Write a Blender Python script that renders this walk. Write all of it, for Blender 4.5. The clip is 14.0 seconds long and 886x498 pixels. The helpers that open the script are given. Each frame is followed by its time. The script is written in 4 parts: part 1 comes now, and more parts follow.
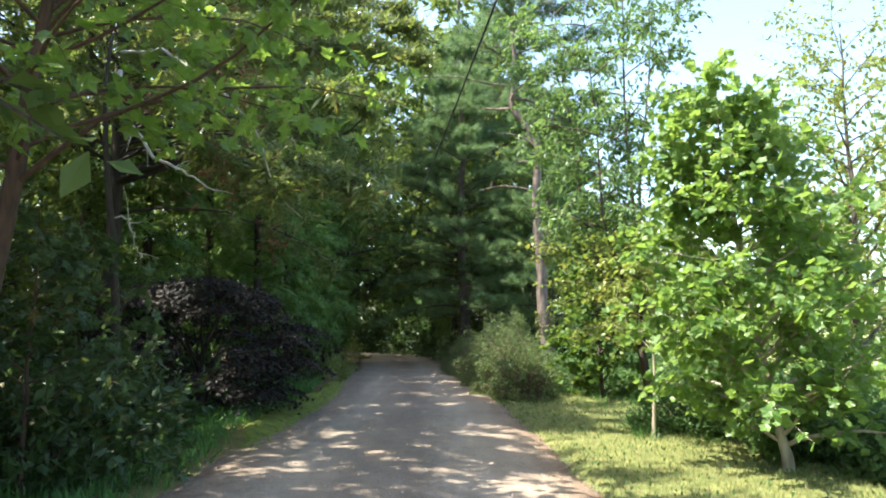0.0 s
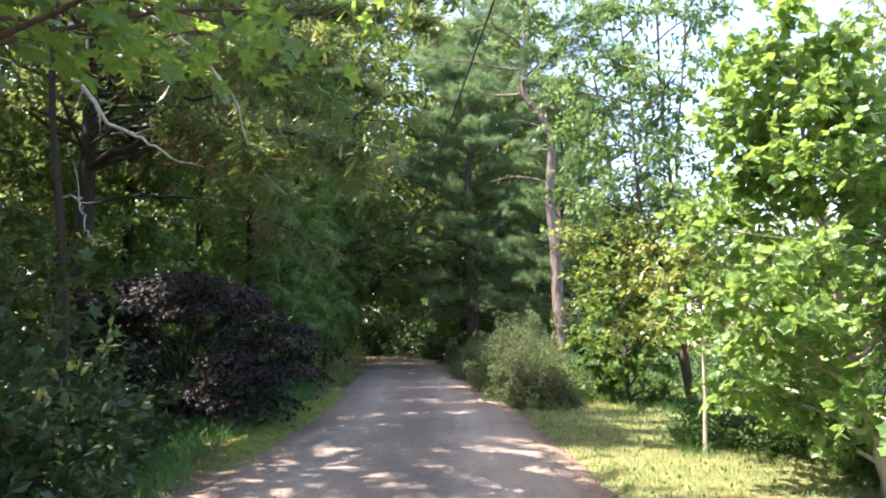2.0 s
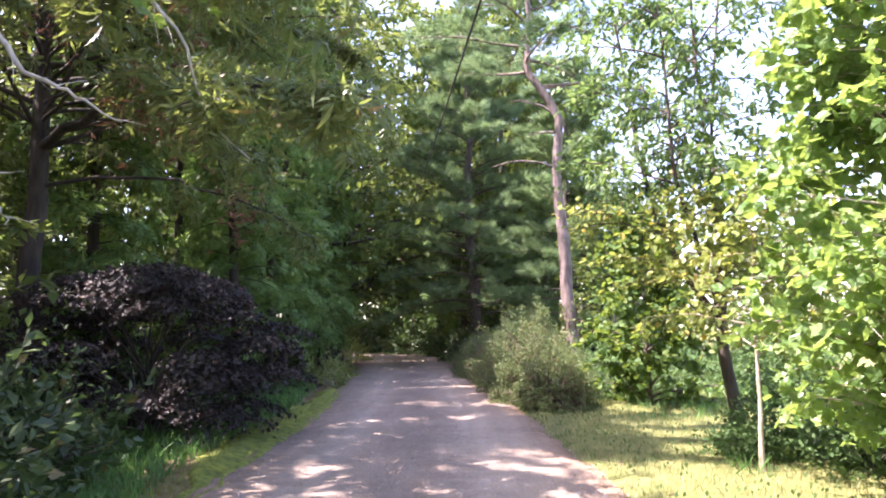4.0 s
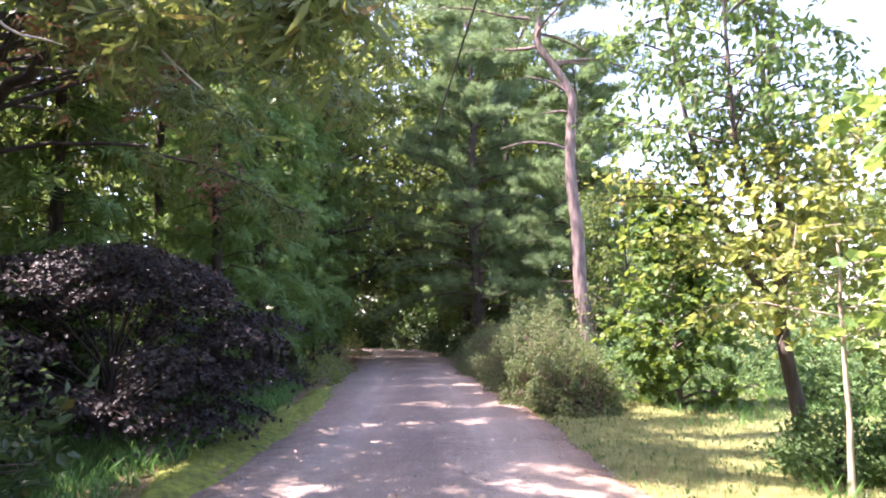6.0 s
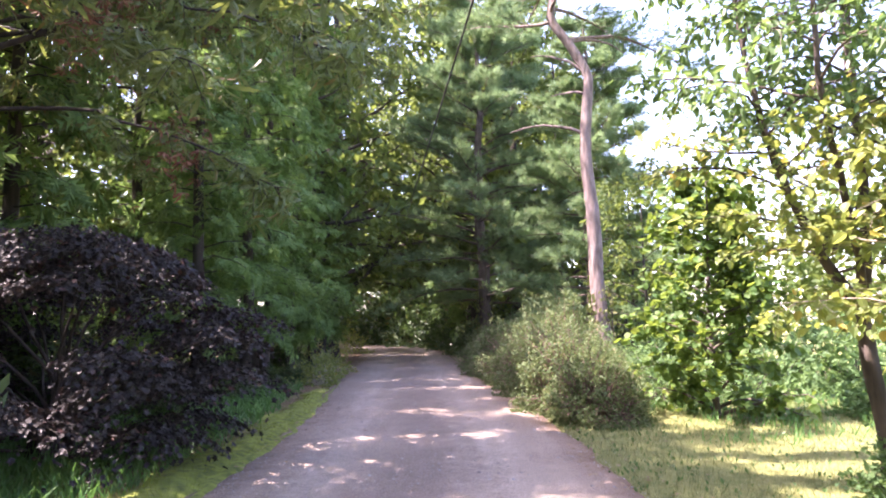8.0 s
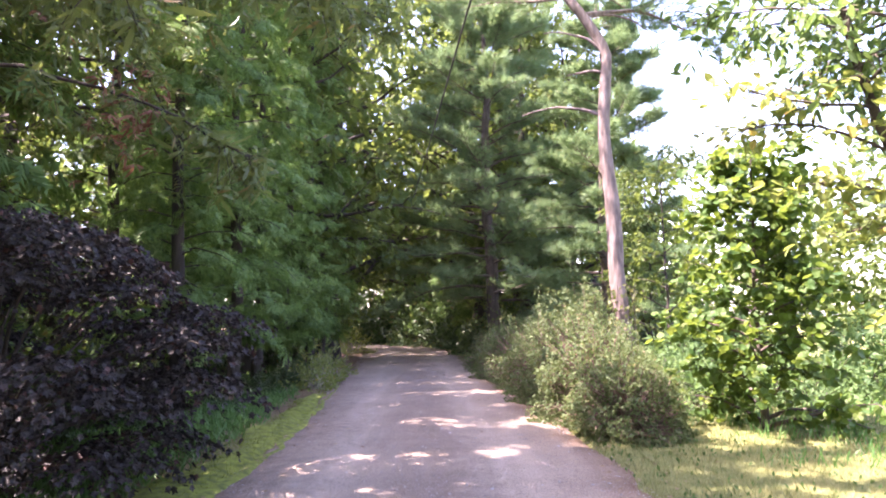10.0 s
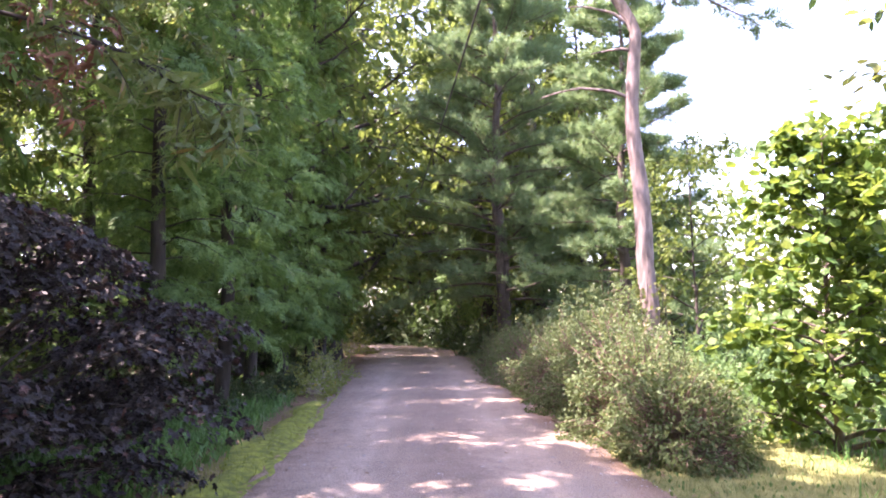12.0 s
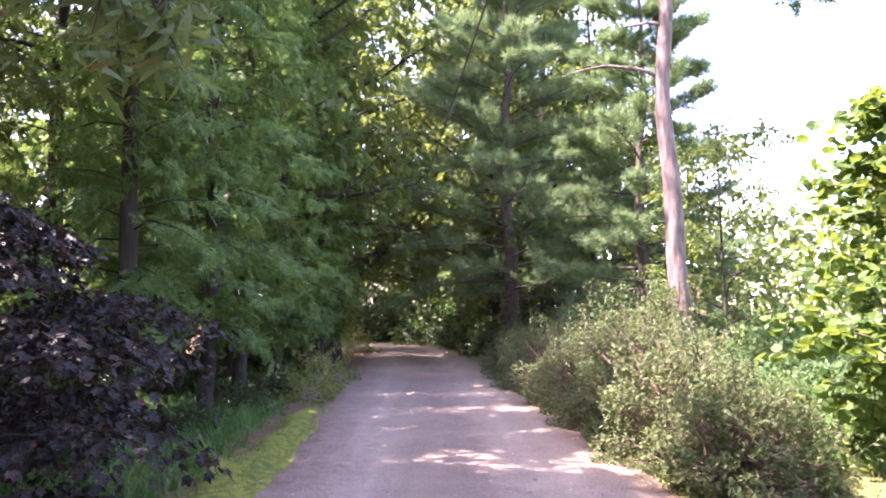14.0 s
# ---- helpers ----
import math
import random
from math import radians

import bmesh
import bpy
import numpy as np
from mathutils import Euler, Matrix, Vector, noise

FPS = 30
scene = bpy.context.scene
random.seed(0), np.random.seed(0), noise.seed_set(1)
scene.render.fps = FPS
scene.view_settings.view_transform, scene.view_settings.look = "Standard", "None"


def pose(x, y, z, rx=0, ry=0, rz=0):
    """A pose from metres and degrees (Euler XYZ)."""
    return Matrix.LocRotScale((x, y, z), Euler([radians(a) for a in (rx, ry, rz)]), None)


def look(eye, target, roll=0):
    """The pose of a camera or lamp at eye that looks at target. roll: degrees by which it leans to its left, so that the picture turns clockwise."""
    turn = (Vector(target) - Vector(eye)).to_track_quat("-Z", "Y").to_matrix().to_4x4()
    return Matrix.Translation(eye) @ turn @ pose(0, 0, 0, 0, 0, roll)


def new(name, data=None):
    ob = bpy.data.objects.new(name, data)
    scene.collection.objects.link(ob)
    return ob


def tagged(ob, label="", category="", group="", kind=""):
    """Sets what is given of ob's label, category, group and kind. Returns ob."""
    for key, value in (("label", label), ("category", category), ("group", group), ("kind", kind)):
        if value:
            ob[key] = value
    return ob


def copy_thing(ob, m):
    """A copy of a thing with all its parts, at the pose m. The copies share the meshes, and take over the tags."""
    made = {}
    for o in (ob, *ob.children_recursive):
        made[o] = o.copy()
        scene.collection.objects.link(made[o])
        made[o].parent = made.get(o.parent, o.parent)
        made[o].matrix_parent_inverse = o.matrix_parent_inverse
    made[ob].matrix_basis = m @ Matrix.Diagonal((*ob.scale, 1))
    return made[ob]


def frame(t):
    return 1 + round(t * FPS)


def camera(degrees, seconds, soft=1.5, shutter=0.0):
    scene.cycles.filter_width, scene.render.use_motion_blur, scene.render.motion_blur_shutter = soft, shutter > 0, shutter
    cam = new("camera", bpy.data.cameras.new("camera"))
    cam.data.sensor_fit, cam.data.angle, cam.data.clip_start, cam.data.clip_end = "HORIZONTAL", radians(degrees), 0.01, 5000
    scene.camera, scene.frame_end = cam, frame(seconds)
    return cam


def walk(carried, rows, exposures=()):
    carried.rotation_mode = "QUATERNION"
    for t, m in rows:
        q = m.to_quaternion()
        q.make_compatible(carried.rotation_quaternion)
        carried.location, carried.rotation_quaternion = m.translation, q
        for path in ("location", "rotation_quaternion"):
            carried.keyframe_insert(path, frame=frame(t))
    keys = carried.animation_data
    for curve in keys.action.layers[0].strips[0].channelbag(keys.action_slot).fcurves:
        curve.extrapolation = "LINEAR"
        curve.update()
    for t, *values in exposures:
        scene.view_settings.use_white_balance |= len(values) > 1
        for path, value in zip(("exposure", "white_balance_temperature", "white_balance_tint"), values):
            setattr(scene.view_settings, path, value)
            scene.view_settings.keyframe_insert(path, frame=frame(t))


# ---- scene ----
cam = camera(68.0, 14.0, soft=1.9)
METRES, EYE, TILT, LEAN, TURN = 9.0, 1.5, 7.2, 0.0, 0.0
ROWS = [
    (0.0, 0.0, 0.0, 0.0, -0.0, 0.0, 0.0),
    (0.5, 0.0014, 0.0357, -0.008, 0.14, 0.31, -0.08),
    (1.0, 0.0021, 0.0748, -0.0107, 0.21, 0.37, -0.08),
    (1.5, -0.0028, 0.1094, -0.0187, 0.43, 0.38, 0.15),
    (2.0, -0.01, 0.1496, -0.0229, 0.43, 0.22, 0.49),
    (2.5, -0.0134, 0.1855, -0.0282, 0.33, 0.11, 0.96),
    (3.0, -0.0125, 0.2203, -0.0319, 0.36, 0.07, 1.19),
    (5.5, -0.0242, 0.4044, -0.0538, 0.3, -0.51, 0.98),
    (6.0, -0.028, 0.4389, -0.0623, 0.32, -0.56, 0.88),
    (6.5, -0.0329, 0.4758, -0.0641, 0.35, -0.64, 0.86),
    (7.0, -0.0343, 0.5103, -0.0709, 0.3, -0.76, 0.77),
    (7.5, -0.0326, 0.5444, -0.0732, 0.42, -0.76, 0.74),
    (8.0, -0.034, 0.5782, -0.0769, 0.59, -0.85, 0.69),
    (10.5, -0.0477, 0.7467, -0.0951, 1.05, -1.01, 0.87),
    (11.0, -0.0572, 0.7827, -0.0966, 1.12, -1.02, 0.68),
    (11.5, -0.0624, 0.8162, -0.1012, 1.09, -1.08, 0.58),
    (12.0, -0.064, 0.8493, -0.1053, 1.22, -1.14, 0.54),
    (12.5, -0.0687, 0.8845, -0.1076, 1.24, -1.23, 0.36),
    (13.0, -0.0764, 0.9172, -0.1136, 1.35, -1.21, 0.25),
    (13.5, -0.0834, 0.9509, -0.1121, 1.29, -1.3, 0.08),
    (14.0, -0.0857, 0.9834, -0.1204, 1.26, -1.3, -0.02),
]
walk(cam, [(t, pose(0, 0, EYE, TILT, LEAN, TURN) @ pose(METRES * x, METRES * y, METRES * z, 90 + pitch, roll, yaw)) for t, x, y, z, yaw, pitch, roll in ROWS],
     exposures=[(0, 2.3, 6800, 3), (3, 2.82, 6600, 28), (6.5, 3.15, 6600, 39), (11, 3.5, 6800, 44), (14, 3.5, 6700, 47)])
# ---- world and sun ----
SUN_ELEV, SUN_AZ = radians(58), radians(-97)      # azimuth from +y towards +x: light comes from the left, a little behind
world = bpy.data.worlds.new("sky")
scene.world = world
world.use_nodes = True
wn = world.node_tree.nodes
sky = wn.new("ShaderNodeTexSky")
sky.sky_type = 'NISHITA'
sky.sun_disc = False
sky.sun_elevation, sky.sun_rotation = SUN_ELEV, SUN_AZ
sky.air_density, sky.dust_density, sky.ozone_density = 1.0, 1.7, 1.0
wn["Background"].inputs[1].default_value = 0.13
world.node_tree.links.new(sky.outputs[0], wn["Background"].inputs[0])
sun = new("sun", bpy.data.lights.new("sun", 'SUN'))
sun.data.energy, sun.data.angle, sun.data.color = 3.7, radians(0.6), (1.0, 0.95, 0.86)
to_sun = Vector((math.sin(SUN_AZ) * math.cos(SUN_ELEV), math.cos(SUN_AZ) * math.cos(SUN_ELEV), math.sin(SUN_ELEV)))
sun.matrix_world = look(to_sun * 60, (0, 0, 0))

# ---- materials ----


def material(name):
    m = bpy.data.materials.new(name)
    m.use_nodes = True
    n, l = m.node_tree.nodes, m.node_tree.links
    return m, n, l, n["Principled BSDF"]


def ramp(n, stops):
    r = n.new("ShaderNodeValToRGB")
    while len(r.color_ramp.elements) < len(stops):
        r.color_ramp.elements.new(0.5)
    for e, (at, c) in zip(r.color_ramp.elements, stops):
        e.position, e.color = at, (*c, 1)
    return r


def noise_node(n, l, scale, detail=4.0, rough=0.55):
    t = n.new("ShaderNodeTexNoise")
    t.inputs["Scale"].default_value, t.inputs["Detail"].default_value, t.inputs["Roughness"].default_value = scale, detail, rough
    c = n.new("ShaderNodeTexCoord")
    l.new(c.outputs["Object"], t.inputs["Vector"])
    return t


def mix_colour(n, l, fac, a, b, mode='MIX'):
    x = n.new("ShaderNodeMix")
    x.data_type, x.blend_type = 'RGBA', mode
    for sock, v in ((x.inputs[0], fac), (x.inputs[6], a), (x.inputs[7], b)):
        if hasattr(v, "links"):
            l.new(v, sock)
        else:
            sock.default_value = v if isinstance(v, float) else (*v, 1)
    return x.outputs[2]


def bump(n, l, height, strength, distance):
    b = n.new("ShaderNodeBump")
    b.inputs["Strength"].default_value, b.inputs["Distance"].default_value = strength, distance
    l.new(height, b.inputs["Height"])
    return b.outputs[0]


def leaf_material(name, dark, mid, light, through_colour, through_share=0.45, rough=0.42, odd=None, gloss=0.5, single=False):
    """Leaves: each one its own tone, lit through from behind."""
    m, n, l, p = material(name)
    g = n.new("ShaderNodeNewGeometry")
    stops = [(0.0, dark), (0.5, mid), (0.93, light)]
    if odd:
        stops.append((0.985, odd))
    r = ramp(n, stops)
    l.new(n.new("ShaderNodeObjectInfo").outputs["Random"] if single else g.outputs["Random Per Island"], r.inputs[0])
    big = noise_node(n, l, 0.9, 2)
    tone = mix_colour(n, l, 0.35, r.outputs[0], ramp_of(n, l, big, dark, light))
    l.new(tone, p.inputs["Base Color"])
    p.inputs["Roughness"].default_value = rough
    p.inputs["Specular IOR Level"].default_value = gloss
    t = n.new("ShaderNodeBsdfTranslucent")
    l.new(mix_colour(n, l, 0.5, tone, through_colour), t.inputs["Color"])
    x = n.new("ShaderNodeMixShader")
    x.inputs[0].default_value = through_share
    l.new(p.outputs[0], x.inputs[1])
    l.new(t.outputs[0], x.inputs[2])
    l.new(x.outputs[0], n["Material Output"].inputs[0])
    return m


def ramp_of(n, l, tex, a, b, lo=0.35, hi=0.65):
    r = ramp(n, [(lo, a), (hi, b)])
    l.new(tex.outputs[0], r.inputs[0])
    return r.outputs[0]


def bark_material(name, dark, light, scale=14.0, depth=0.02):
    m, n, l, p = material(name)
    t = n.new("ShaderNodeTexNoise")
    t.inputs["Scale"].default_value, t.inputs["Detail"].default_value = scale, 6
    c, mp = n.new("ShaderNodeTexCoord"), n.new("ShaderNodeMapping")
    mp.inputs["Scale"].default_value = (1, 1, 0.22)
    l.new(c.outputs["Object"], mp.inputs[0])
    l.new(mp.outputs[0], t.inputs["Vector"])
    blotch = noise_node(n, l, 1.7, 3)
    col = mix_colour(n, l, 0.4, ramp_of(n, l, t, dark, light), ramp_of(n, l, blotch, dark, light))
    l.new(col, p.inputs["Base Color"])
    p.inputs["Roughness"].default_value = 0.9
    l.new(bump(n, l, t.outputs[0], 0.9, depth), p.inputs["Normal"])
    return m


BIG_TONES = ((0.05, 0.11, 0.03), (0.095, 0.19, 0.04), (0.18, 0.29, 0.06), (0.45, 0.62, 0.08), 0.55, 0.4, None, 0.6)
MAPLE_BIG, MAPLE_ONE = leaf_material("broad_leaves", *BIG_TONES), leaf_material("broad_leaf", *BIG_TONES, single=True)
CHESTNUT = leaf_material("long_leaves", (0.055, 0.105, 0.035), (0.095, 0.155, 0.055), (0.18, 0.225, 0.09), (0.4, 0.46, 0.08), 0.42, 0.4, (0.3, 0.14, 0.07), 0.5)
SAP_TONES = ((0.06, 0.14, 0.035), (0.11, 0.215, 0.055), (0.2, 0.31, 0.085), (0.42, 0.58, 0.1), 0.5, 0.45, None, 0.6)
SAPLING, SAPLING_ONE = leaf_material("sapling_leaves", *SAP_TONES), leaf_material("sapling_leaf", *SAP_TONES, single=True)
YOUNG_TONES = ((0.03, 0.085, 0.022), (0.065, 0.135, 0.032), (0.115, 0.185, 0.042), (0.34, 0.46, 0.05), 0.38, 0.55, (0.2, 0.24, 0.05), 0.3)
YOUNG, YOUNG_ONE = leaf_material("young_maple_leaves", *YOUNG_TONES), leaf_material("young_maple_leaf", *YOUNG_TONES, single=True)
YELLOWISH = leaf_material("yellow_green_leaves", (0.095, 0.165, 0.05), (0.155, 0.225, 0.07), (0.27, 0.295, 0.08), (0.48, 0.54, 0.09), 0.45, 0.42, (0.5, 0.3, 0.06))
AIRY = leaf_material("small_leaves", (0.04, 0.1, 0.03), (0.075, 0.15, 0.045), (0.14, 0.23, 0.09), (0.3, 0.46, 0.1), 0.42, 0.45, None, 0.45)
OAK = leaf_material("woodland_leaves", (0.04, 0.08, 0.023), (0.072, 0.122, 0.036), (0.125, 0.175, 0.052), (0.3, 0.38, 0.07), 0.42, 0.55, None, 0.25)
PURPLE = leaf_material("purple_leaves", (0.012, 0.01, 0.01), (0.02, 0.017, 0.017), (0.042, 0.037, 0.035), (0.06, 0.04, 0.032), 0.14, 0.5, (0.12, 0.05, 0.04), 0.3)
CEDAR = leaf_material("cedar_sprays", (0.035, 0.085, 0.028), (0.11, 0.21, 0.065), (0.2, 0.32, 0.1), (0.28, 0.45, 0.09), 0.4, 0.6, None, 0.25)
NEEDLES = leaf_material("pine_needles", (0.07, 0.135, 0.07), (0.12, 0.2, 0.105), (0.19, 0.28, 0.14), (0.26, 0.4, 0.14), 0.42, 0.6, (0.26, 0.18, 0.1), 0.25)
PRIVET = leaf_material("privet_leaves", (0.06, 0.09, 0.04), (0.1, 0.145, 0.062), (0.145, 0.195, 0.085), (0.24, 0.31, 0.09), 0.36, 0.65, (0.28, 0.17, 0.11), 0.2)
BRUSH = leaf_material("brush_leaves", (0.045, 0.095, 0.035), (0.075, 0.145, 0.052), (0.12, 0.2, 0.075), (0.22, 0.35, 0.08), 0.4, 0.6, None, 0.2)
# Darker copy of the brush leaves: the shade there is put into the colour.
BRUSH_SHADED = leaf_material("shade_darkened_leaves", (0.022, 0.05, 0.022), (0.04, 0.08, 0.03), (0.07, 0.12, 0.042), (0.14, 0.24, 0.05), 0.3, 0.45, (0.2, 0.13, 0.04))
IVY = leaf_material("ivy_leaves", (0.05, 0.08, 0.02), (0.1, 0.13, 0.035), (0.2, 0.19, 0.06), (0.25, 0.3, 0.05), 0.3)
GRASS_SUN = leaf_material("lawn_blades", (0.1, 0.135, 0.045), (0.19, 0.215, 0.08), (0.33, 0.31, 0.15), (0.32, 0.36, 0.11), 0.35, 0.55)
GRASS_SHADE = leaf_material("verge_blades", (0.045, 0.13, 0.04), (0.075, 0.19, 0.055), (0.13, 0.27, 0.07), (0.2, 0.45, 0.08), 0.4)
MOSS_BLADES = leaf_material("moss_tips", (0.085, 0.115, 0.012), (0.15, 0.19, 0.02), (0.22, 0.26, 0.03), (0.3, 0.36, 0.03), 0.3, 0.8)
DRY = leaf_material("dry_leaves", (0.12, 0.07, 0.04), (0.2, 0.13, 0.07), (0.36, 0.27, 0.16), (0.3, 0.2, 0.1), 0.15, 0.7)
DRY_RED = leaf_material("withered_leaves", (0.1, 0.04, 0.025), (0.2, 0.09, 0.055), (0.33, 0.18, 0.11), (0.3, 0.12, 0.06), 0.25, 0.7)
BARK = bark_material("grey_brown_bark", (0.045, 0.035, 0.028), (0.14, 0.11, 0.09))
BARK_DARK = bark_material("dark_bark", (0.02, 0.016, 0.013), (0.07, 0.055, 0.045))
BARK_RED = bark_material("reddish_bark", (0.04, 0.024, 0.017), (0.12, 0.07, 0.05), 22, 0.012)
TWIG = bark_material("brown_twigs", (0.09, 0.06, 0.045), (0.22, 0.15, 0.115), 22, 0.004)
BARK_PINE = bark_material("pine_bark", (0.085, 0.062, 0.053), (0.25, 0.195, 0.178), 13, 0.05)
BARK_PALE = bark_material("pale_bark", (0.22, 0.18, 0.13), (0.5, 0.44, 0.35), 18, 0.008)
DEADWOOD = bark_material("bare_dead_wood", (0.3, 0.28, 0.26), (0.6, 0.57, 0.52), 16, 0.006)


def road_material():
    m, n, l, p = material("gravel_road")
    c = n.new("ShaderNodeTexCoord")
    fine = noise_node(n, l, 70, 5, 0.7)
    mid = noise_node(n, l, 5, 5)
    big = noise_node(n, l, 0.7, 3)
    mp = n.new("ShaderNodeMapping")
    mp.inputs["Scale"].default_value = (3.0, 0.16, 1)
    l.new(c.outputs["Object"], mp.inputs[0])
    streak = n.new("ShaderNodeTexNoise")
    streak.inputs["Scale"].default_value, streak.inputs["Detail"].default_value = 1.4, 4
    l.new(mp.outputs[0], streak.inputs["Vector"])
    base = mix_colour(n, l, 0.5, ramp_of(n, l, mid, (0.215, 0.165, 0.132), (0.471, 0.375, 0.306), 0.4, 0.6), ramp_of(n, l, streak, (0.205, 0.163, 0.134), (0.43, 0.345, 0.286), 0.42, 0.6))
    base = mix_colour(n, l, 0.4, base, ramp_of(n, l, big, (0.205, 0.16, 0.13), (0.43, 0.35, 0.286), 0.4, 0.6))
    base = mix_colour(n, l, 0.5, base, ramp_of(n, l, fine, (0.134, 0.108, 0.0883), (0.532, 0.45, 0.376), 0.4, 0.6))
    at = n.new("ShaderNodeAttribute")
    at.attribute_name = "across"
    wob = n.new("ShaderNodeMath")
    wob.operation = 'MULTIPLY_ADD'
    l.new(mid.outputs[0], wob.inputs[0])
    wob.inputs[1].default_value = 0.3
    l.new(at.outputs["Fac"], wob.inputs[2])
    worn = ramp(n, [(0.0, (0.34, 0.26, 0.21)), (0.13, (0.72, 0.66, 0.62)), (0.3, (1.0, 0.98, 0.97)), (0.44, (0.78, 0.73, 0.7)), (0.57, (0.7, 0.66, 0.64)), (0.7, (1.0, 0.98, 0.96)), (0.86, (0.86, 0.8, 0.75)), (0.97, (0.45, 0.34, 0.26))])
    span = n.new("ShaderNodeMapRange")
    span.inputs[1].default_value, span.inputs[2].default_value = -1.0, 1.3
    l.new(wob.outputs[0], span.inputs[0])
    l.new(span.outputs[0], worn.inputs[0])
    base = mix_colour(n, l, 1.0, base, worn.outputs[0], 'MULTIPLY')
    l.new(base, p.inputs["Base Color"])
    p.inputs["Roughness"].default_value = 0.92
    p.inputs["Specular IOR Level"].default_value = 0.25
    v = n.new("ShaderNodeTexVoronoi")
    v.inputs["Scale"].default_value = 38
    l.new(c.outputs["Object"], v.inputs["Vector"])
    add = n.new("ShaderNodeMath")
    l.new(v.outputs["Distance"], add.inputs[0])
    l.new(fine.outputs[0], add.inputs[1])
    l.new(bump(n, l, add.outputs[0], 0.7, 0.012), p.inputs["Normal"])
    return m


def ground_material():
    """Leaf litter under the woods to the left, thin grass and soil on the open side."""
    m, n, l, p = material("soil_grass_litter")
    c, sep = n.new("ShaderNodeTexCoord"), n.new("ShaderNodeSeparateXYZ")
    l.new(c.outputs["Object"], sep.inputs[0])
    fine, mid, big = noise_node(n, l, 45, 5, 0.7), noise_node(n, l, 4, 4), noise_node(n, l, 0.6, 3)
    litter = mix_colour(n, l, 0.5, ramp_of(n, l, fine, (0.05, 0.032, 0.022), (0.26, 0.16, 0.1)), ramp_of(n, l, mid, (0.07, 0.05, 0.03), (0.2, 0.13, 0.09)))
    turf = mix_colour(n, l, 0.5, ramp_of(n, l, fine, (0.07, 0.09, 0.03), (0.26, 0.26, 0.1)), ramp_of(n, l, mid, (0.1, 0.13, 0.035), (0.26, 0.25, 0.09)))
    add = n.new("ShaderNodeMath")
    add.operation = 'MULTIPLY_ADD'
    l.new(big.outputs[0], add.inputs[0])
    add.inputs[1].default_value = 3.0
    l.new(sep.outputs[0], add.inputs[2])
    side = n.new("ShaderNodeMapRange")
    side.inputs[1].default_value, side.inputs[2].default_value = -2.2, -0.6
    l.new(add.outputs[0], side.inputs[0])
    l.new(mix_colour(n, l, side.outputs[0], litter, turf), p.inputs["Base Color"])
    p.inputs["Roughness"].default_value = 0.95
    p.inputs["Specular IOR Level"].default_value = 0.2
    l.new(bump(n, l, fine.outputs[0], 0.8, 0.03), p.inputs["Normal"])
    return m


def plain(name, dark, light, rough, scale=30):
    m, n, l, p = material(name)
    l.new(ramp_of(n, l, noise_node(n, l, scale), dark, light), p.inputs["Base Color"])
    p.inputs["Roughness"].default_value = rough
    return m


ROAD, GROUND = road_material(), ground_material()
MOSS = plain("moss_mat", (0.075, 0.095, 0.016), (0.2, 0.235, 0.03), 0.95, 9)
STONE = plain("road_stones", (0.16, 0.145, 0.14), (0.42, 0.38, 0.36), 0.85, 3)
RUBBER = plain("cable_sheath", (0.012, 0.012, 0.013), (0.03, 0.03, 0.03), 0.6)

# ---- mesh helpers ----


class Shape:
    """Gathers triangles and turns them into one mesh."""

    def __init__(self):
        self.v, self.f, self.count = [], [], 0

    def add(self, verts, faces):
        self.v.append(np.asarray(verts, float).reshape(-1, 3))
        self.f.append(np.asarray(faces, int).reshape(-1, 3) + self.count)
        self.count += len(self.v[-1])

    def mesh(self, name, mat, smooth=False):
        v, f = np.concatenate(self.v), np.concatenate(self.f)
        me = bpy.data.meshes.new(name)
        me.vertices.add(len(v))
        me.vertices.foreach_set("co", v.astype(np.float32).ravel())
        me.loops.add(f.size)
        me.loops.foreach_set("vertex_index", f.astype(np.int32).ravel())
        me.polygons.add(len(f))
        me.polygons.foreach_set("loop_start", np.arange(len(f), dtype=np.int32) * 3)
        me.polygons.foreach_set("use_smooth", np.full(len(f), smooth))
        me.update(calc_edges=True)
        me.materials.append(mat)
        return me


def unit(a):
    a = np.asarray(a, float)
    return a / np.maximum(np.linalg.norm(a, axis=-1, keepdims=True), 1e-9)


def tube(shape, path, radii, sides=6, knobs=0.0, rng=None):
    """A tapered round limb along a path."""
    path = np.asarray(path, float)
    n = len(path)
    tang = unit(np.gradient(path, axis=0))
    ref = np.array((1.0, 0, 0)) if abs(tang[0][0]) < 0.8 else np.array((0, 1.0, 0))
    a = unit(np.cross(tang, ref))
    b = np.cross(tang, a)
    ang = np.linspace(0, 2 * np.pi, sides, endpoint=False)
    r = np.asarray(radii, float)[:, None] * np.ones(sides)[None]
    if knobs and rng is not None:
        r = r * (1 + knobs * rng.normal(size=r.shape))
    ring = path[:, None] + r[..., None] * (np.cos(ang)[None, :, None] * a[:, None] + np.sin(ang)[None, :, None] * b[:, None])
    i, j = np.meshgrid(np.arange(n - 1), np.arange(sides), indexing="ij")
    k = (j + 1) % sides
    p, q, s, t = i * sides + j, i * sides + k, (i + 1) * sides + k, (i + 1) * sides + j
    shape.add(ring, np.concatenate([np.stack([p, q, s], -1).reshape(-1, 3), np.stack([p, s, t], -1).reshape(-1, 3)]))


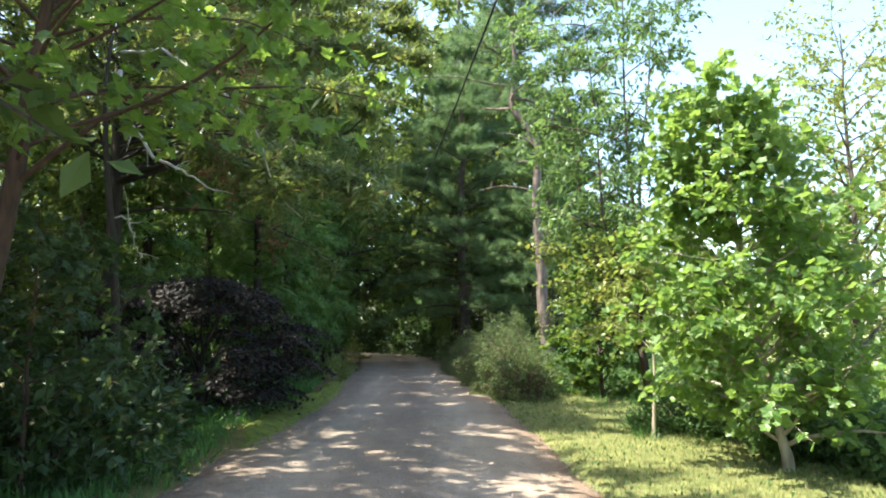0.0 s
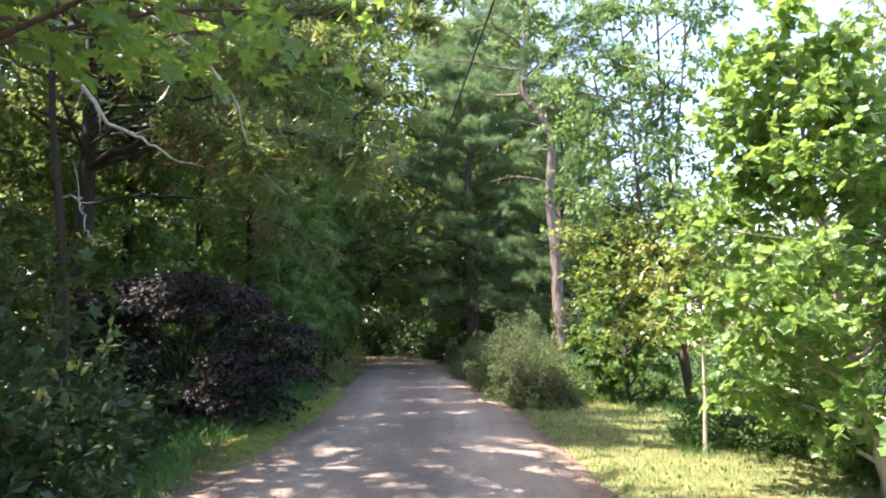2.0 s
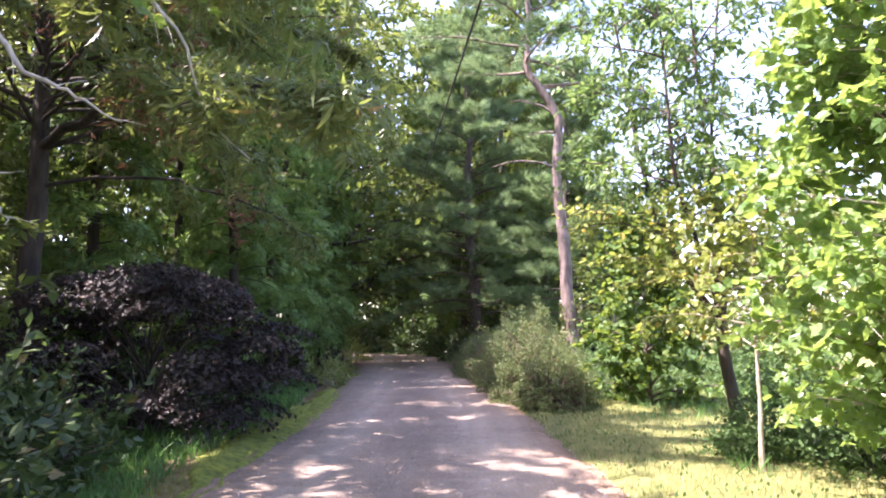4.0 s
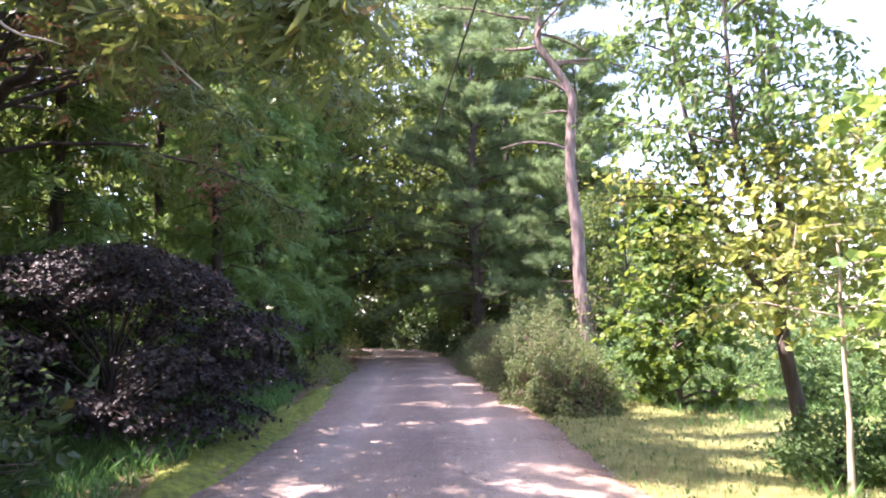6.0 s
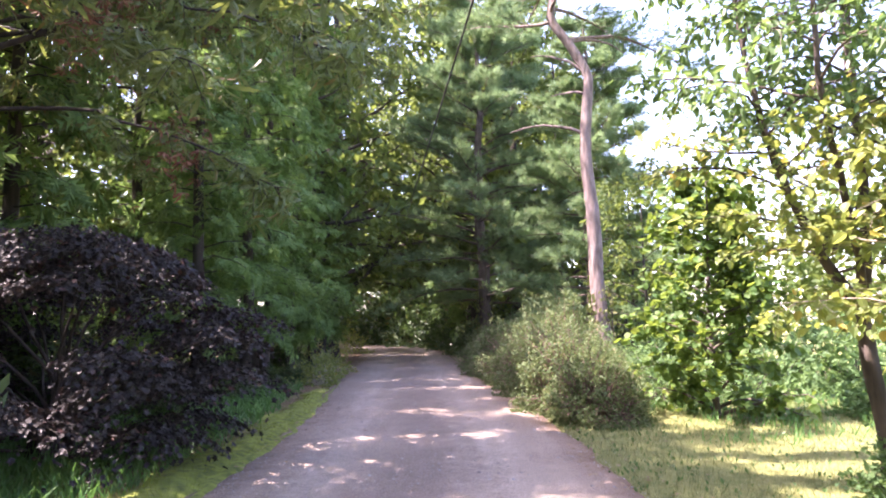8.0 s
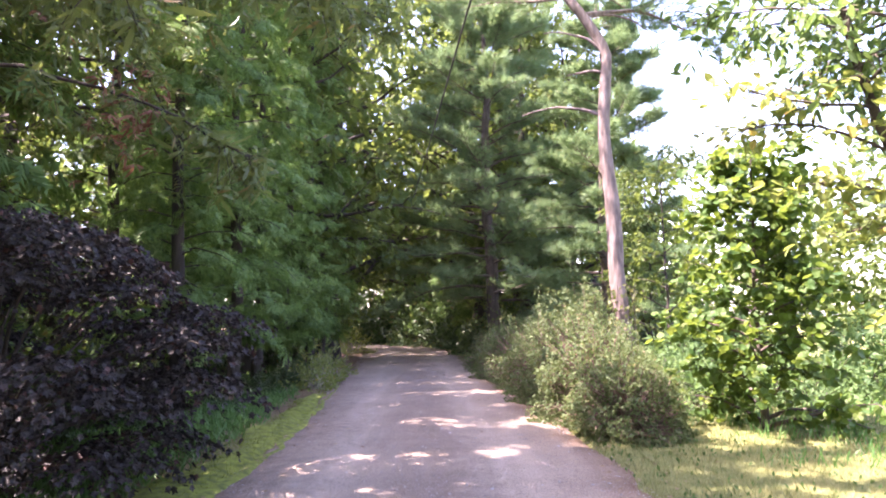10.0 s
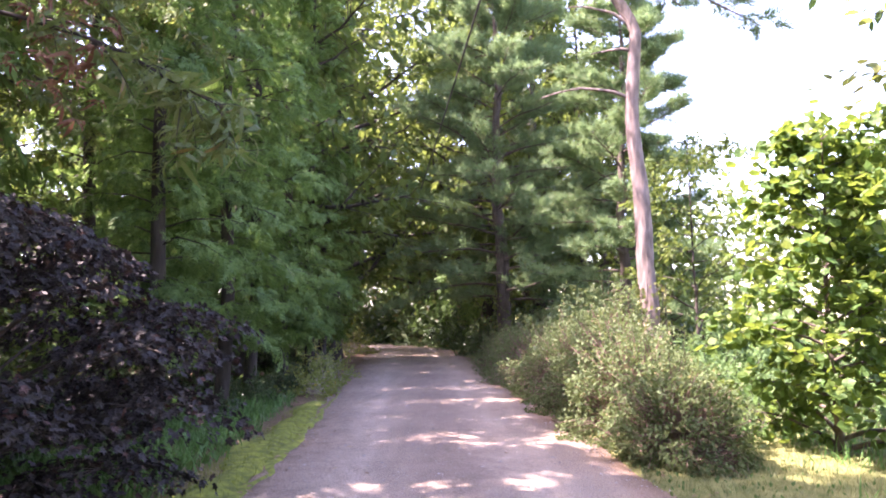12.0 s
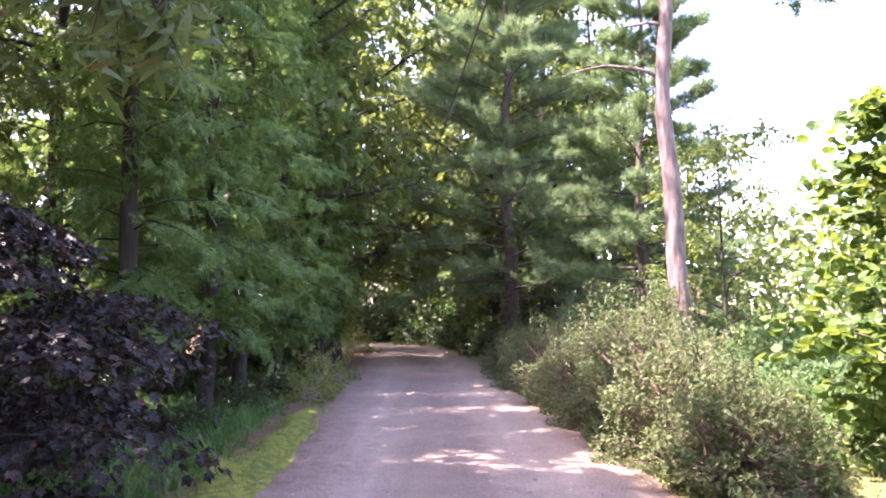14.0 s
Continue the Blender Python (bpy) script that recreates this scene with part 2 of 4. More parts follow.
def fold(points):
    """A leaf outline (right half, base to tip) as a folded blade along +y."""
    k = len(points)
    v = [(0, 0, 0), (0, 0.5, -0.06), (0, 1, -0.12)] + [(x, y, z) for x, y, z in points] + [(-x, y, z) for x, y, z in points]
    f = []
    for o, flip in ((3, 0), (3 + k, 1)):
        rim = [0, *range(o, o + k), 2]
        for a, b in zip(rim, rim[1:]):
            f.append((1, b, a) if flip else (1, a, b))
    return np.array(v, float), np.array(f)


def lobed(notch=0.55):
    """A five-lobed leaf with a shallow cup. notch: how far the bays reach out towards the lobes."""
    rim = [(0, 0)]
    for deg, r in ((-125, .42), (-100, .52 * notch), (-62, .62), (-35, .66 * notch), (0, .7), (35, .66 * notch), (62, .62), (100, .52 * notch), (125, .42)):
        a = radians(deg)
        rim.append((r * math.sin(a), 0.35 + r * math.cos(a)))
    v = [(0, 0.35, -0.05)] + [(x, y, 0.03 if i % 2 else 0.06) for i, (x, y) in enumerate(rim)]
    f = [(0, i, i + 1) for i in range(1, len(rim))] + [(0, len(rim), 1)]
    return np.array(v, float), np.array(f)


def lance_cluster(count, spread, droop):
    """A shoot's end with long toothless leaves that hang outwards."""
    s = Shape()
    for i in range(count):
        a = 2 * math.pi * i / count + 0.4 * math.sin(i * 5.1)
        out = np.array((math.cos(a) * spread, 0.55, math.sin(a) * spread))
        out /= np.linalg.norm(out)
        side = unit(np.cross(out, (0.2, 0.1, 1.0)))
        k = 0.8 + 0.25 * math.sin(i * 3.3)
        mid, end = out * 0.5 * k, out * k * 0.9 + np.array((0, 0, -droop * k))
        s.add([(0, 0, 0), mid - side * 0.095 * k, mid + side * 0.095 * k, mid * 1.5 - side * .07 * k + np.array((0, 0, -droop * .3)), mid * 1.5 + side * .07 * k + np.array((0, 0, -droop * .3)), end],
              [(0, 2, 1), (1, 2, 4), (1, 4, 3), (3, 4, 5)])
    return np.concatenate(s.v), np.concatenate(s.f)


def tuft(count, width, spread):
    """A brush of needles round a shoot."""
    s = Shape()
    for i in range(count):
        a, t = i * 2.4, i / count
        d = unit(np.array((math.cos(a) * spread, 0.35 + 0.9 * t, math.sin(a) * spread)))
        side = unit(np.cross(d, (math.sin(a * 1.7), 0.3, math.cos(a * 1.3)))) * width
        base = np.array((0, 0.5 * t, 0))
        s.add([base - side, base + side, base + d * (0.75 + 0.25 * math.sin(i * 7.0))], [(0, 1, 2)])
    return np.concatenate(s.v), np.concatenate(s.f)


def spray():
    """A flat fan of scale-leaved twiglets, bent over at the tip."""
    s = Shape()
    s.add([(-.025, 0, 0), (.025, 0, 0), (0, 1, -0.25)], [(0, 1, 2)])
    for i in range(3):
        y = 0.1 + 0.24 * i
        ln = 0.42 - 0.06 * i
        for sg in (-1, 1):
            b = np.array((0, y, -0.25 * y * y))
            e = np.array((sg * ln * 0.75, y + ln * 0.8, -0.25 * (y + ln * .6) ** 2 - 0.03))
            s.add([b + (0, -.09, 0), b + (0, .13, 0), e], [(0, 2, 1)] if sg > 0 else [(0, 1, 2)])
    return np.concatenate(s.v), np.concatenate(s.f)


OVATE = fold([(.26, .18, .03), (.36, .42, .05), (.24, .74, 0)])
ELLIPTIC = fold([(.2, .3, .04), (.2, .66, .0)])
SMALL = (np.array([(0, 0, 0), (.27, .5, .04), (0, 1, -.08), (-.27, .5, .04)], float), np.array([(0, 1, 2), (0, 2, 3)]))
HAND = lobed()
BROAD = lobed(0.86)
LOBES = lobed(0.72)
LANCE = lance_cluster(6, 0.9, 0.45)
TUFT = tuft(11, 0.04, 0.6)
SPRAY = spray()
BLADE = (np.array([(-.035, 0, 0), (.035, 0, 0), (.028, .55, .05), (-.028, .55, .05), (0, 1, .28)], float), np.array([(0, 1, 2), (0, 2, 3), (3, 2, 4)]))


def scatter(shape, template, at, axis, normal, size):
    """Sets one blade of the template at each place: its length along axis, its face towards normal."""
    tv, tf = template
    at, axis = np.asarray(at, float), unit(axis)
    side = unit(np.cross(axis, normal))
    face = np.cross(side, axis)
    size = np.asarray(size, float)[:, None, None]
    v = at[:, None] + size * (tv[None, :, 0:1] * side[:, None] + tv[None, :, 1:2] * axis[:, None] + tv[None, :, 2:3] * face[:, None])
    n, k = len(at), len(tv)
    f = tf[None] + (np.arange(n) * k)[:, None, None]
    shape.add(v, f)


def arm(rng, start, way, length, steps, bend, wobble):
    """A wandering path: bend pulls it down (minus: up) as it goes."""
    pts, d = [np.asarray(start, float)], unit(way)
    for i in range(steps):
        d = unit(d + rng.normal(size=3) * wobble + np.array((0, 0, -bend / steps)))
        pts.append(pts[-1] + d * length / steps)
    return np.array(pts)


def along(path, t):
    x = np.clip(t, 0, 1) * (len(path) - 1)
    i = min(int(x), len(path) - 2)
    return path[i] + (path[i + 1] - path[i]) * (x - i), unit(path[i + 1] - path[i])


def part(name, me, parent, label="", kind=""):
    ob = new(name, me)
    ob.parent = parent
    if kind:
        ob["kind"] = kind
    if label:
        ob["label"] = label
    return ob


def leaf_set(shape, rng, template, size, at, ways, up, spread, hang, singles=None):
    """Leaves at places along shoots: partly along the shoot, partly outwards, faces up. singles: (parent, material, count)
    for leaves on the lane's side that are objects of their own."""
    n = len(at)
    axis = unit(np.asarray(ways) * 0.6 + rng.normal(size=(n, 3)) * spread + np.array((0, 0, -hang)))
    normal = unit(rng.normal(size=(n, 3)) * 0.55 + np.array((0, 0, up)))
    sizes = size * rng.uniform(0.6, 1.2, n)
    rest = np.ones(n, bool)
    if singles:
        parent, mat, count, side_way = singles
        pick = np.argsort(-(at[:, 0] * side_way[0] + at[:, 1] * side_way[1]))[:count]
        rest[pick] = False
        one = Shape()
        one.add(*template)
        me = one.mesh("leaf", mat)
        for i in pick:
            y = axis[i]
            x = unit(np.cross(y, normal[i]))
            z = np.cross(x, y)
            ob = part("leaf", me, parent)
            ob.matrix_basis = Matrix([(*(np.array((x[r], y[r], z[r])) * sizes[i]), at[i][r]) for r in range(3)] + [(0, 0, 0, 1)])
    scatter(shape, template, at[rest], axis[rest], normal[rest], sizes[rest])


def tree(name, label, category, seed, height, girth, crown, limbs, twigs, leaves, bark, leaf_mat, template, size,
         rise=0.5, bend=0.5, lean=(0, 0), reach=None, twig_len=0.6, hang=0.35, group="", toward=None, wander=0.06, split=True, sides=9, up=1.0, spread=0.8, stems=1, one=None, thick=0.022):
    """A tapered trunk with limbs, twigs and a crown of single leaves. crown: lowest and highest limb as shares of the height.
    reach: limb length by the share of the crown's height. toward: a direction that limbs favour."""
    rng = np.random.default_rng(seed)
    root = tagged(new(name), label, category, group)
    trunks = []
    for s in range(stems):
        k = 14
        hs = height * (1 if s == 0 else rng.uniform(0.75, 0.97))
        z = np.linspace(-0.15, hs, k)
        sh = np.linspace(0, 1, k)
        off = rng.normal(size=(k, 2)).cumsum(0) * wander * hs / k
        out = rng.normal(size=2) * 0.1 * hs * (s > 0)
        path = np.stack([sh * (lean[0] + out[0]) + off[:, 0] * (sh > 0), sh * (lean[1] + out[1]) + off[:, 1] * (sh > 0), z], -1)
        if s:
            path[:, :2] += rng.normal(size=2) * girth * 1.6
        r = girth * (0.85 if s else 1.0) * (1 - 0.88 * sh ** 0.9)
        r[0] *= 1.5
        r[1] *= 1.12
        t = Shape()
        fine = np.linspace(0, k - 1, k * 3)
        pf = np.stack([np.interp(fine, np.arange(k), path[:, c]) for c in range(3)], -1)
        tube(t, pf, np.interp(fine, np.arange(k), r), sides, 0.04, rng)
        part("trunk", t.mesh("trunk", bark, True), root)
        trunks.append((path, r))
    small, leafy = Shape(), Shape()
    joined = Shape()
    P, W = [], []
    for i in range(limbs):
        path, r = trunks[i % stems]
        share = (i + rng.uniform(0, 0.9)) / limbs
        h = crown[0] + (crown[1] - crown[0]) * share
        start, _ = along(path, h)
        az = i * 2.39996 + rng.normal() * 0.5
        way = np.array((math.cos(az), math.sin(az), 0))
        if toward is not None:
            way = unit(way + np.array((*toward, 0)))
        length = reach(share) * rng.uniform(0.75, 1.2)
        lp = arm(rng, start, way + np.array((0, 0, rise * (1.2 - 0.4 * share))), length, 8, bend, 0.12)
        r0 = max(0.006, min(np.interp(h, np.linspace(0, 1, len(r)), r) * 0.6, thick * length + 0.004))
        lr = r0 * (1 - 0.85 * np.linspace(0, 1, 9))
        if split:
            s = Shape()
            tube(s, lp, lr, 6)
            part("limb", s.mesh("limb", bark, True), root)
        else:
            tube(joined, lp, lr, 4)
        for j in range(twigs):
            t = 0.22 + 0.78 * (j + rng.uniform(0, 1)) / twigs
            a, d = along(lp, t)
            tw = unit(d * 0.7 + rng.normal(size=3) * np.array((0.7, 0.7, 0.45)))
            tp = arm(rng, a, tw, twig_len * rng.uniform(0.5, 1.3), 4, hang * 1.2, 0.12)
            if split:
                tube(small, tp, max(r0 * 0.18, 0.003) * np.array((1, .8, .6, .4, .2)), 3)
            else:
                tube(small, tp[[0, 3]], max(r0 * 0.2, 0.005) * np.array((1, .3)), 3)
            for q in (np.arange(leaves) + rng.uniform(0.1, 1)) / leaves:
                b, e = along(tp, q)
                P.append(b + rng.normal(size=3) * 0.03)
                W.append(e)
    leaf_set(leafy, rng, template, size, np.array(P), np.array(W), up, spread, hang, (root, *one) if one else None)
    if not split:
        part("branchwork", joined.mesh("branchwork", bark, True), root, kind="stuff")
    part("twigwork", small.mesh("twigwork", bark), root, kind="stuff")
    part("crown", leafy.mesh("crown", leaf_mat), root)
    return root


def lumpy(rng, count, radii, shell=0.55, seed=0.0, rough=0.3):
    """Places in and near the skin of an uneven mound, and the ways outwards."""
    d = unit(rng.normal(size=(count, 3)))
    d[:, 2] = np.abs(d[:, 2]) - 0.12
    d = unit(d)
    lumps = np.array([noise.noise(Vector(x * 5.3) + Vector((seed * 0.7, 1, seed))) for x in d])
    keep = rng.uniform(-0.5, 0.25, count) < lumps
    d = np.where(keep[:, None], d, d[rng.permutation(np.flatnonzero(keep))[rng.integers(0, keep.sum(), count)]])
    d = unit(d + rng.normal(size=d.shape) * 0.03)
    bumpy = np.array([noise.noise(Vector(x * 2.3) + Vector((seed, seed * 1.7, 0))) + 0.5 * noise.noise(Vector(x * 6.1) + Vector((seed, 3, 1))) for x in d])
    r = (1 + rough * bumpy) * (1 - (1 - shell) * rng.uniform(0, 1, count) ** 1.8)
    return d * r[:, None] * np.asarray(radii), d


def shrub(name, label, category, seed, radii, count, leaf_mat, template, size, bark=BARK_DARK, stems=14, rough=0.3, shell=0.5, hang=0.1, group="", up=0.6, shoots=0):
    """A bush: stems that fan out from the foot, and leaves round an uneven mound that touches the ground."""
    rng = np.random.default_rng(seed)
    root = tagged(new(name), label, category, group)
    at, out = lumpy(rng, count, radii, shell, seed * 1.31, rough)
    at[:, 2] = np.maximum(at[:, 2], 0.04)
    wood, leafy = Shape(), Shape()
    for i in rng.integers(0, count, stems * 4):
        foot = np.array((*(rng.normal(size=2) * 0.18 * np.array(radii[:2])), -0.05))
        mid = (foot + at[i]) / 2 + np.array((0, 0, 0.12 * radii[2]))
        tube(wood, np.array([foot, (foot + mid) / 2 + rng.normal(size=3) * .03, mid, (mid + at[i]) / 2 + rng.normal(size=3) * .03, at[i]]), np.array((.012, .01, .008, .006, .002)) * (0.6 + radii[2] * 0.5), 4)
    leaf_set(leafy, rng, template, size, at, out, up, 0.7, hang)
    for i in range(shoots):
        k = rng.integers(0, count)
        tp = arm(rng, at[k], out[k] + np.array((0, 0, 0.9)), rng.uniform(0.25, 0.6) * min(1.0, radii[2]), 5, 0.3, 0.1)
        tube(wood, tp, np.linspace(.005, .0015, 6), 3)
        pts = [along(tp, q) for q in np.linspace(.1, 1, 12)]
        leaf_set(leafy, rng, template, size * 0.9, np.array([p for p, _ in pts]), np.array([w for _, w in pts]), up, 0.8, hang)
    part("stemwork", wood.mesh("stemwork", bark), root, kind="stuff")
    part("foliage", leafy.mesh("foliage", leaf_mat), root)
    return root


def put(ob, x, y, turn=0.0, z=0.0):
    ob.matrix_basis = pose(x, y, z, 0, 0, turn)
    return ob


def again(ob, x, y, turn, scale=1.0, z=0.0):
    return copy_thing(ob, pose(x, y, z, 0, 0, turn) @ Matrix.Diagonal((scale, scale, scale, 1)))

# ---- the ground and the road ----


YS = [-40, -10, 0, 6, 15, 25, 33, 40, 47, 54, 62]
XS = [-0.6, -0.6, -0.55, -0.57, -0.72, -1.6, -2.1, -2.9, -5.0, -9.0, -16.0]
HW = [2.0, 2.0, 2.0, 2.0, 1.82, 1.95, 2.0, 2.0, 2.1, 2.2, 2.4]
KERN = np.hanning(61) / np.hanning(61).sum()
YF = np.arange(-40, 62.1, 0.1)
CX = np.convolve(np.pad(np.interp(YF, YS, XS), 30, "edge"), KERN, "valid")
WF = np.convolve(np.pad(np.interp(YF, YS, HW), 30, "edge"), KERN, "valid")


def centre(y):
    return np.interp(y, YF, CX)


def half(y):
    return np.interp(y, YF, WF)


def bumps(x, y, s):
    return np.array([noise.noise(Vector((a * s, b * s, 3.7))) for a, b in zip(np.ravel(x), np.ravel(y))]).reshape(np.shape(x))


def ground_height(x, y):
    off = np.abs(x - centre(y)) - half(y)
    near = np.clip((off + 0.15) / 0.35, 0, 1)
    on = (y > -40) & (y < 62)
    z = 0.035 * bumps(x, y, 0.9) + 0.02 * bumps(x, y, 3.1)
    bank = np.clip((-(x - centre(y)) - half(y) - 0.6) / 4, 0, 1) * 0.12
    return np.where(on, near * (0.02 + z + bank) - (1 - near) * 0.09, z)


def sheet(name, xs, ys, zf, mat):
    x, y = np.meshgrid(xs, ys)
    v = np.stack([x, y, zf(x, y)], -1)
    i, j = np.meshgrid(np.arange(len(ys) - 1), np.arange(len(xs) - 1), indexing="ij")
    w = len(xs)
    a, b, c, d = i * w + j, i * w + j + 1, (i + 1) * w + j + 1, (i + 1) * w + j
    s = Shape()
    s.add(v, np.concatenate([np.stack([a, b, c], -1).reshape(-1, 3), np.stack([a, c, d], -1).reshape(-1, 3)]))
    return new(name, s.mesh(name, mat, True))


def axis_steps(lo, hi, step, far):
    out = [far * q for q in (0.03, 0.07, 0.15, 0.3, 0.6, 1.0)]
    return np.array(sorted({*(lo - o for o in out), *np.arange(lo, hi + step, step), *(hi + o for o in out)}))


tagged(sheet("ground", axis_steps(-12, 12, 0.2, 900), axis_steps(-8, 46, 0.25, 900), ground_height, GROUND),
       "uneven woodland ground of brown leaf litter, soil and thin sunlit grass", "ground", kind="structure")

ry = np.concatenate([np.arange(-40, 0, 0.5), np.arange(0, 30, 0.08), np.arange(30, 62, 0.4)])
ru = np.linspace(-1.12, 1.12, 49)
RU, RY = np.meshgrid(ru, ry)
edge_wave = bumps(RY * 0 + np.sign(RU) * 5, RY, 0.8) * 0.2 + bumps(RY * 0 + np.sign(RU) * 5, RY, 3.0) * 0.12
RX = centre(RY) + RU * (half(RY) + edge_wave * np.abs(RU))
ruts = -0.022 * np.exp(-((np.abs(RU) - 0.42) / 0.16) ** 2)
RZ = 0.03 + ruts - 0.03 * np.abs(RU) ** 3 - 0.25 * np.clip(np.abs(RU) - 0.98, 0, 1) + 0.008 * bumps(RX, RY, 4.0) + 0.01 * bumps(RX, RY, 1.1)
s = Shape()
w = len(ru)
i, j = np.meshgrid(np.arange(len(ry) - 1), np.arange(w - 1), indexing="ij")
a, b, c, d = i * w + j, i * w + j + 1, (i + 1) * w + j + 1, (i + 1) * w + j
s.add(np.stack([RX, RY, RZ], -1), np.concatenate([np.stack([a, b, c], -1).reshape(-1, 3), np.stack([a, c, d], -1).reshape(-1, 3)]))
road_mesh = s.mesh("road", ROAD, True)
road_mesh.attributes.new("across", 'FLOAT', 'POINT').data.foreach_set("value", RU.astype(np.float32).ravel())
tagged(new("road", road_mesh), "narrow grey-brown packed gravel lane with worn wheel tracks", "road", kind="structure")

# ---- large trees beside the lane ----
# the broad-leaved tree that leans over the first steps
put(tree("broadleaf_tree", "reddish-barked young tree with large bright leaves leaning over the lane", "tree", 11, 6.2, 0.11, (0.42, 0.98), 34, 9, 7, BARK_RED, MAPLE_BIG, HAND, 0.15, thick=0.006,
         rise=0.7, bend=0.45, lean=(0.7, -0.2), reach=lambda s: 2.9 - 1.1 * s, toward=(0.5, -0.2), twig_len=0.55, one=(MAPLE_ONE, 220, (0.6, -1))), -3.6, 4.9)
put(tree("maple_sapling", "low sapling with large, shade-darkened leaves on the verge", "tree", 12, 2.7, 0.03, (0.3, 0.97), 18, 7, 7, BARK_RED, BRUSH_SHADED, HAND, 0.13,
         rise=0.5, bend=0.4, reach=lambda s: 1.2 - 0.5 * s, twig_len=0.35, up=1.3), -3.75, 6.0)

# the chestnut that hangs over the lane
put(tree("chestnut_tree", "tall chestnut tree with long drooping leaves hanging over the lane", "tree", 5, 11.4, 0.2, (0.38, 0.97), 72, 15, 8, BARK_DARK, CHESTNUT, LANCE, 0.26,
         rise=0.5, bend=0.8, reach=lambda s: 5.1 - 2.4 * s, toward=(0.6, -0.25), thick=0.007, twig_len=0.75, hang=0.7, up=0.5), -6.2, 12.2)


def low_limb(tree_root, seed, rise_at, end, count, withered, girth=0.035):
    """A long low limb that droops over the verge: fresh leaves towards its tip, a withered tuft part of the way."""
    rng = np.random.default_rng(seed)
    q = np.linspace(0, 1, 14)[:, None]
    a, b = np.array((0, 0, rise_at)), np.array(end)
    path = a * (1 - q) + b * q + np.array((0, 0, 0.45)) * np.sin(q * np.pi) + rng.normal(size=(14, 3)) * 0.05 * np.sin(q * np.pi)
    s = Shape()
    tube(s, path, np.linspace(girth, 0.005, 14), 7)
    limb = part("limb", s.mesh("limb", BARK_DARK, True), tree_root)
    fresh, dry, wood = Shape(), Shape(), Shape()
    P, W = [], []
    for i in range(count):
        p, d = along(path, 1 - 0.45 * rng.uniform() ** 1.6)
        tp = arm(rng, p, d + rng.normal(size=3) * 0.7, rng.uniform(0.15, 0.5), 4, 0.9, 0.12)
        tube(wood, tp, np.linspace(0.006, 0.002, 5), 3)
        for t in (0.3, 0.65, 1.0):
            e, f = along(tp, t)
            P.append(e)
            W.append(f)
    leaf_set(fresh, rng, LANCE, 0.21, np.array(P), np.array(W), 0.5, 0.5, 0.5)
    part("spray", fresh.mesh("spray", CHESTNUT), limb, "drooping long leaves", "stuff")
    part("twigwork", wood.mesh("twigwork", BARK_DARK), limb, kind="stuff")
    p, d = along(path, withered)
    at = p + rng.normal(size=(46, 3)) * (0.16, 0.16, 0.2) + np.array((0, 0, -0.1))
    leaf_set(dry, rng, LANCE, 0.13, at, np.repeat([(0, 0, -1.0)], 46, 0), 0.3, 0.6, 0.5)
    part("withered_tuft", dry.mesh("withered_tuft", DRY_RED), limb, "withered reddish-brown leaves", "stuff")


chestnut = bpy.data.objects["chestnut_tree"]
low_limb(chestnut, 1, 3.7, (4.3, -0.9, 2.72), 26, 0.74)
low_limb(chestnut, 2, 4.9, (4.9, -1.0, 4.0), 40, 0.55)
low_limb(chestnut, 3, 4.4, (4.0, -2.3, 3.4), 34, 0.75)
low_limb(chestnut, 4, 5.6, (5.2, 0.9, 4.6), 40, 0.6)
low_limb(chestnut, 5, 4.3, (5.3, -4.9, 3.2), 110, 0.5, 0.08)
low_limb(chestnut, 6, 5.2, (5.0, -5.0, 4.2), 120, 0.7, 0.03)
low_limb(chestnut, 7, 4.7, (4.25, -4.6, 3.3), 110, 0.8, 0.03)
low_limb(chestnut, 8, 5.0, (5.1, -3.5, 3.5), 100, 0.6, 0.03)
low_limb(chestnut, 9, 5.8, (4.1, -5.1, 5.0), 110, 0.6, 0.03)
low_limb(chestnut, 10, 6.2, (5.8, -1.5, 6.2), 130, 0.5, 0.03)
low_limb(chestnut, 11, 6.8, (5.6, -0.4, 7.3), 130, 0.5, 0.03)
low_limb(chestnut, 12, 7.4, (5.3, 1.0, 8.4), 130, 0.5, 0.03)
low_limb(chestnut, 13, 6.4, (5.0, -2.9, 6.9), 130, 0.5, 0.03)
low_limb(chestnut, 14, 6.6, (4.6, 1.6, 6.4), 120, 0.5, 0.03)
low_limb(chestnut, 15, 5.4, (3.2, -4.3, 4.4), 110, 0.5, 0.03)
put(tree("woodland_tree", "tall dark-trunked woodland tree with a high leafy crown", "tree", 21, 13, 0.27, (0.3, 0.97), 38, 15, 9, BARK_DARK, OAK, SMALL, 0.22,
         rise=0.6, bend=0.5, reach=lambda s: 4.2 - 2.0 * s, twig_len=0.9, split=False), -8.4, 15.5)
put(tree("woodland_tree", "tall dark-trunked woodland tree with a high leafy crown", "tree", 22, 14, 0.3, (0.25, 0.97), 38, 16, 9, BARK_DARK, OAK, SMALL, 0.22,
         rise=0.6, bend=0.5, reach=lambda s: 4.6 - 2.2 * s, twig_len=0.9, split=False), -10.2, 20.5)
under = put(tree("understorey_tree", "slender shaded woodland tree with thin low branches", "tree", 23, 6.5, 0.06, (0.12, 0.97), 30, 11, 9, BARK_DARK, OAK, SMALL, 0.18,
                 rise=0.5, bend=0.4, reach=lambda s: 2.3 - 0.9 * s, twig_len=0.6, split=False), -6.6, 9.0)


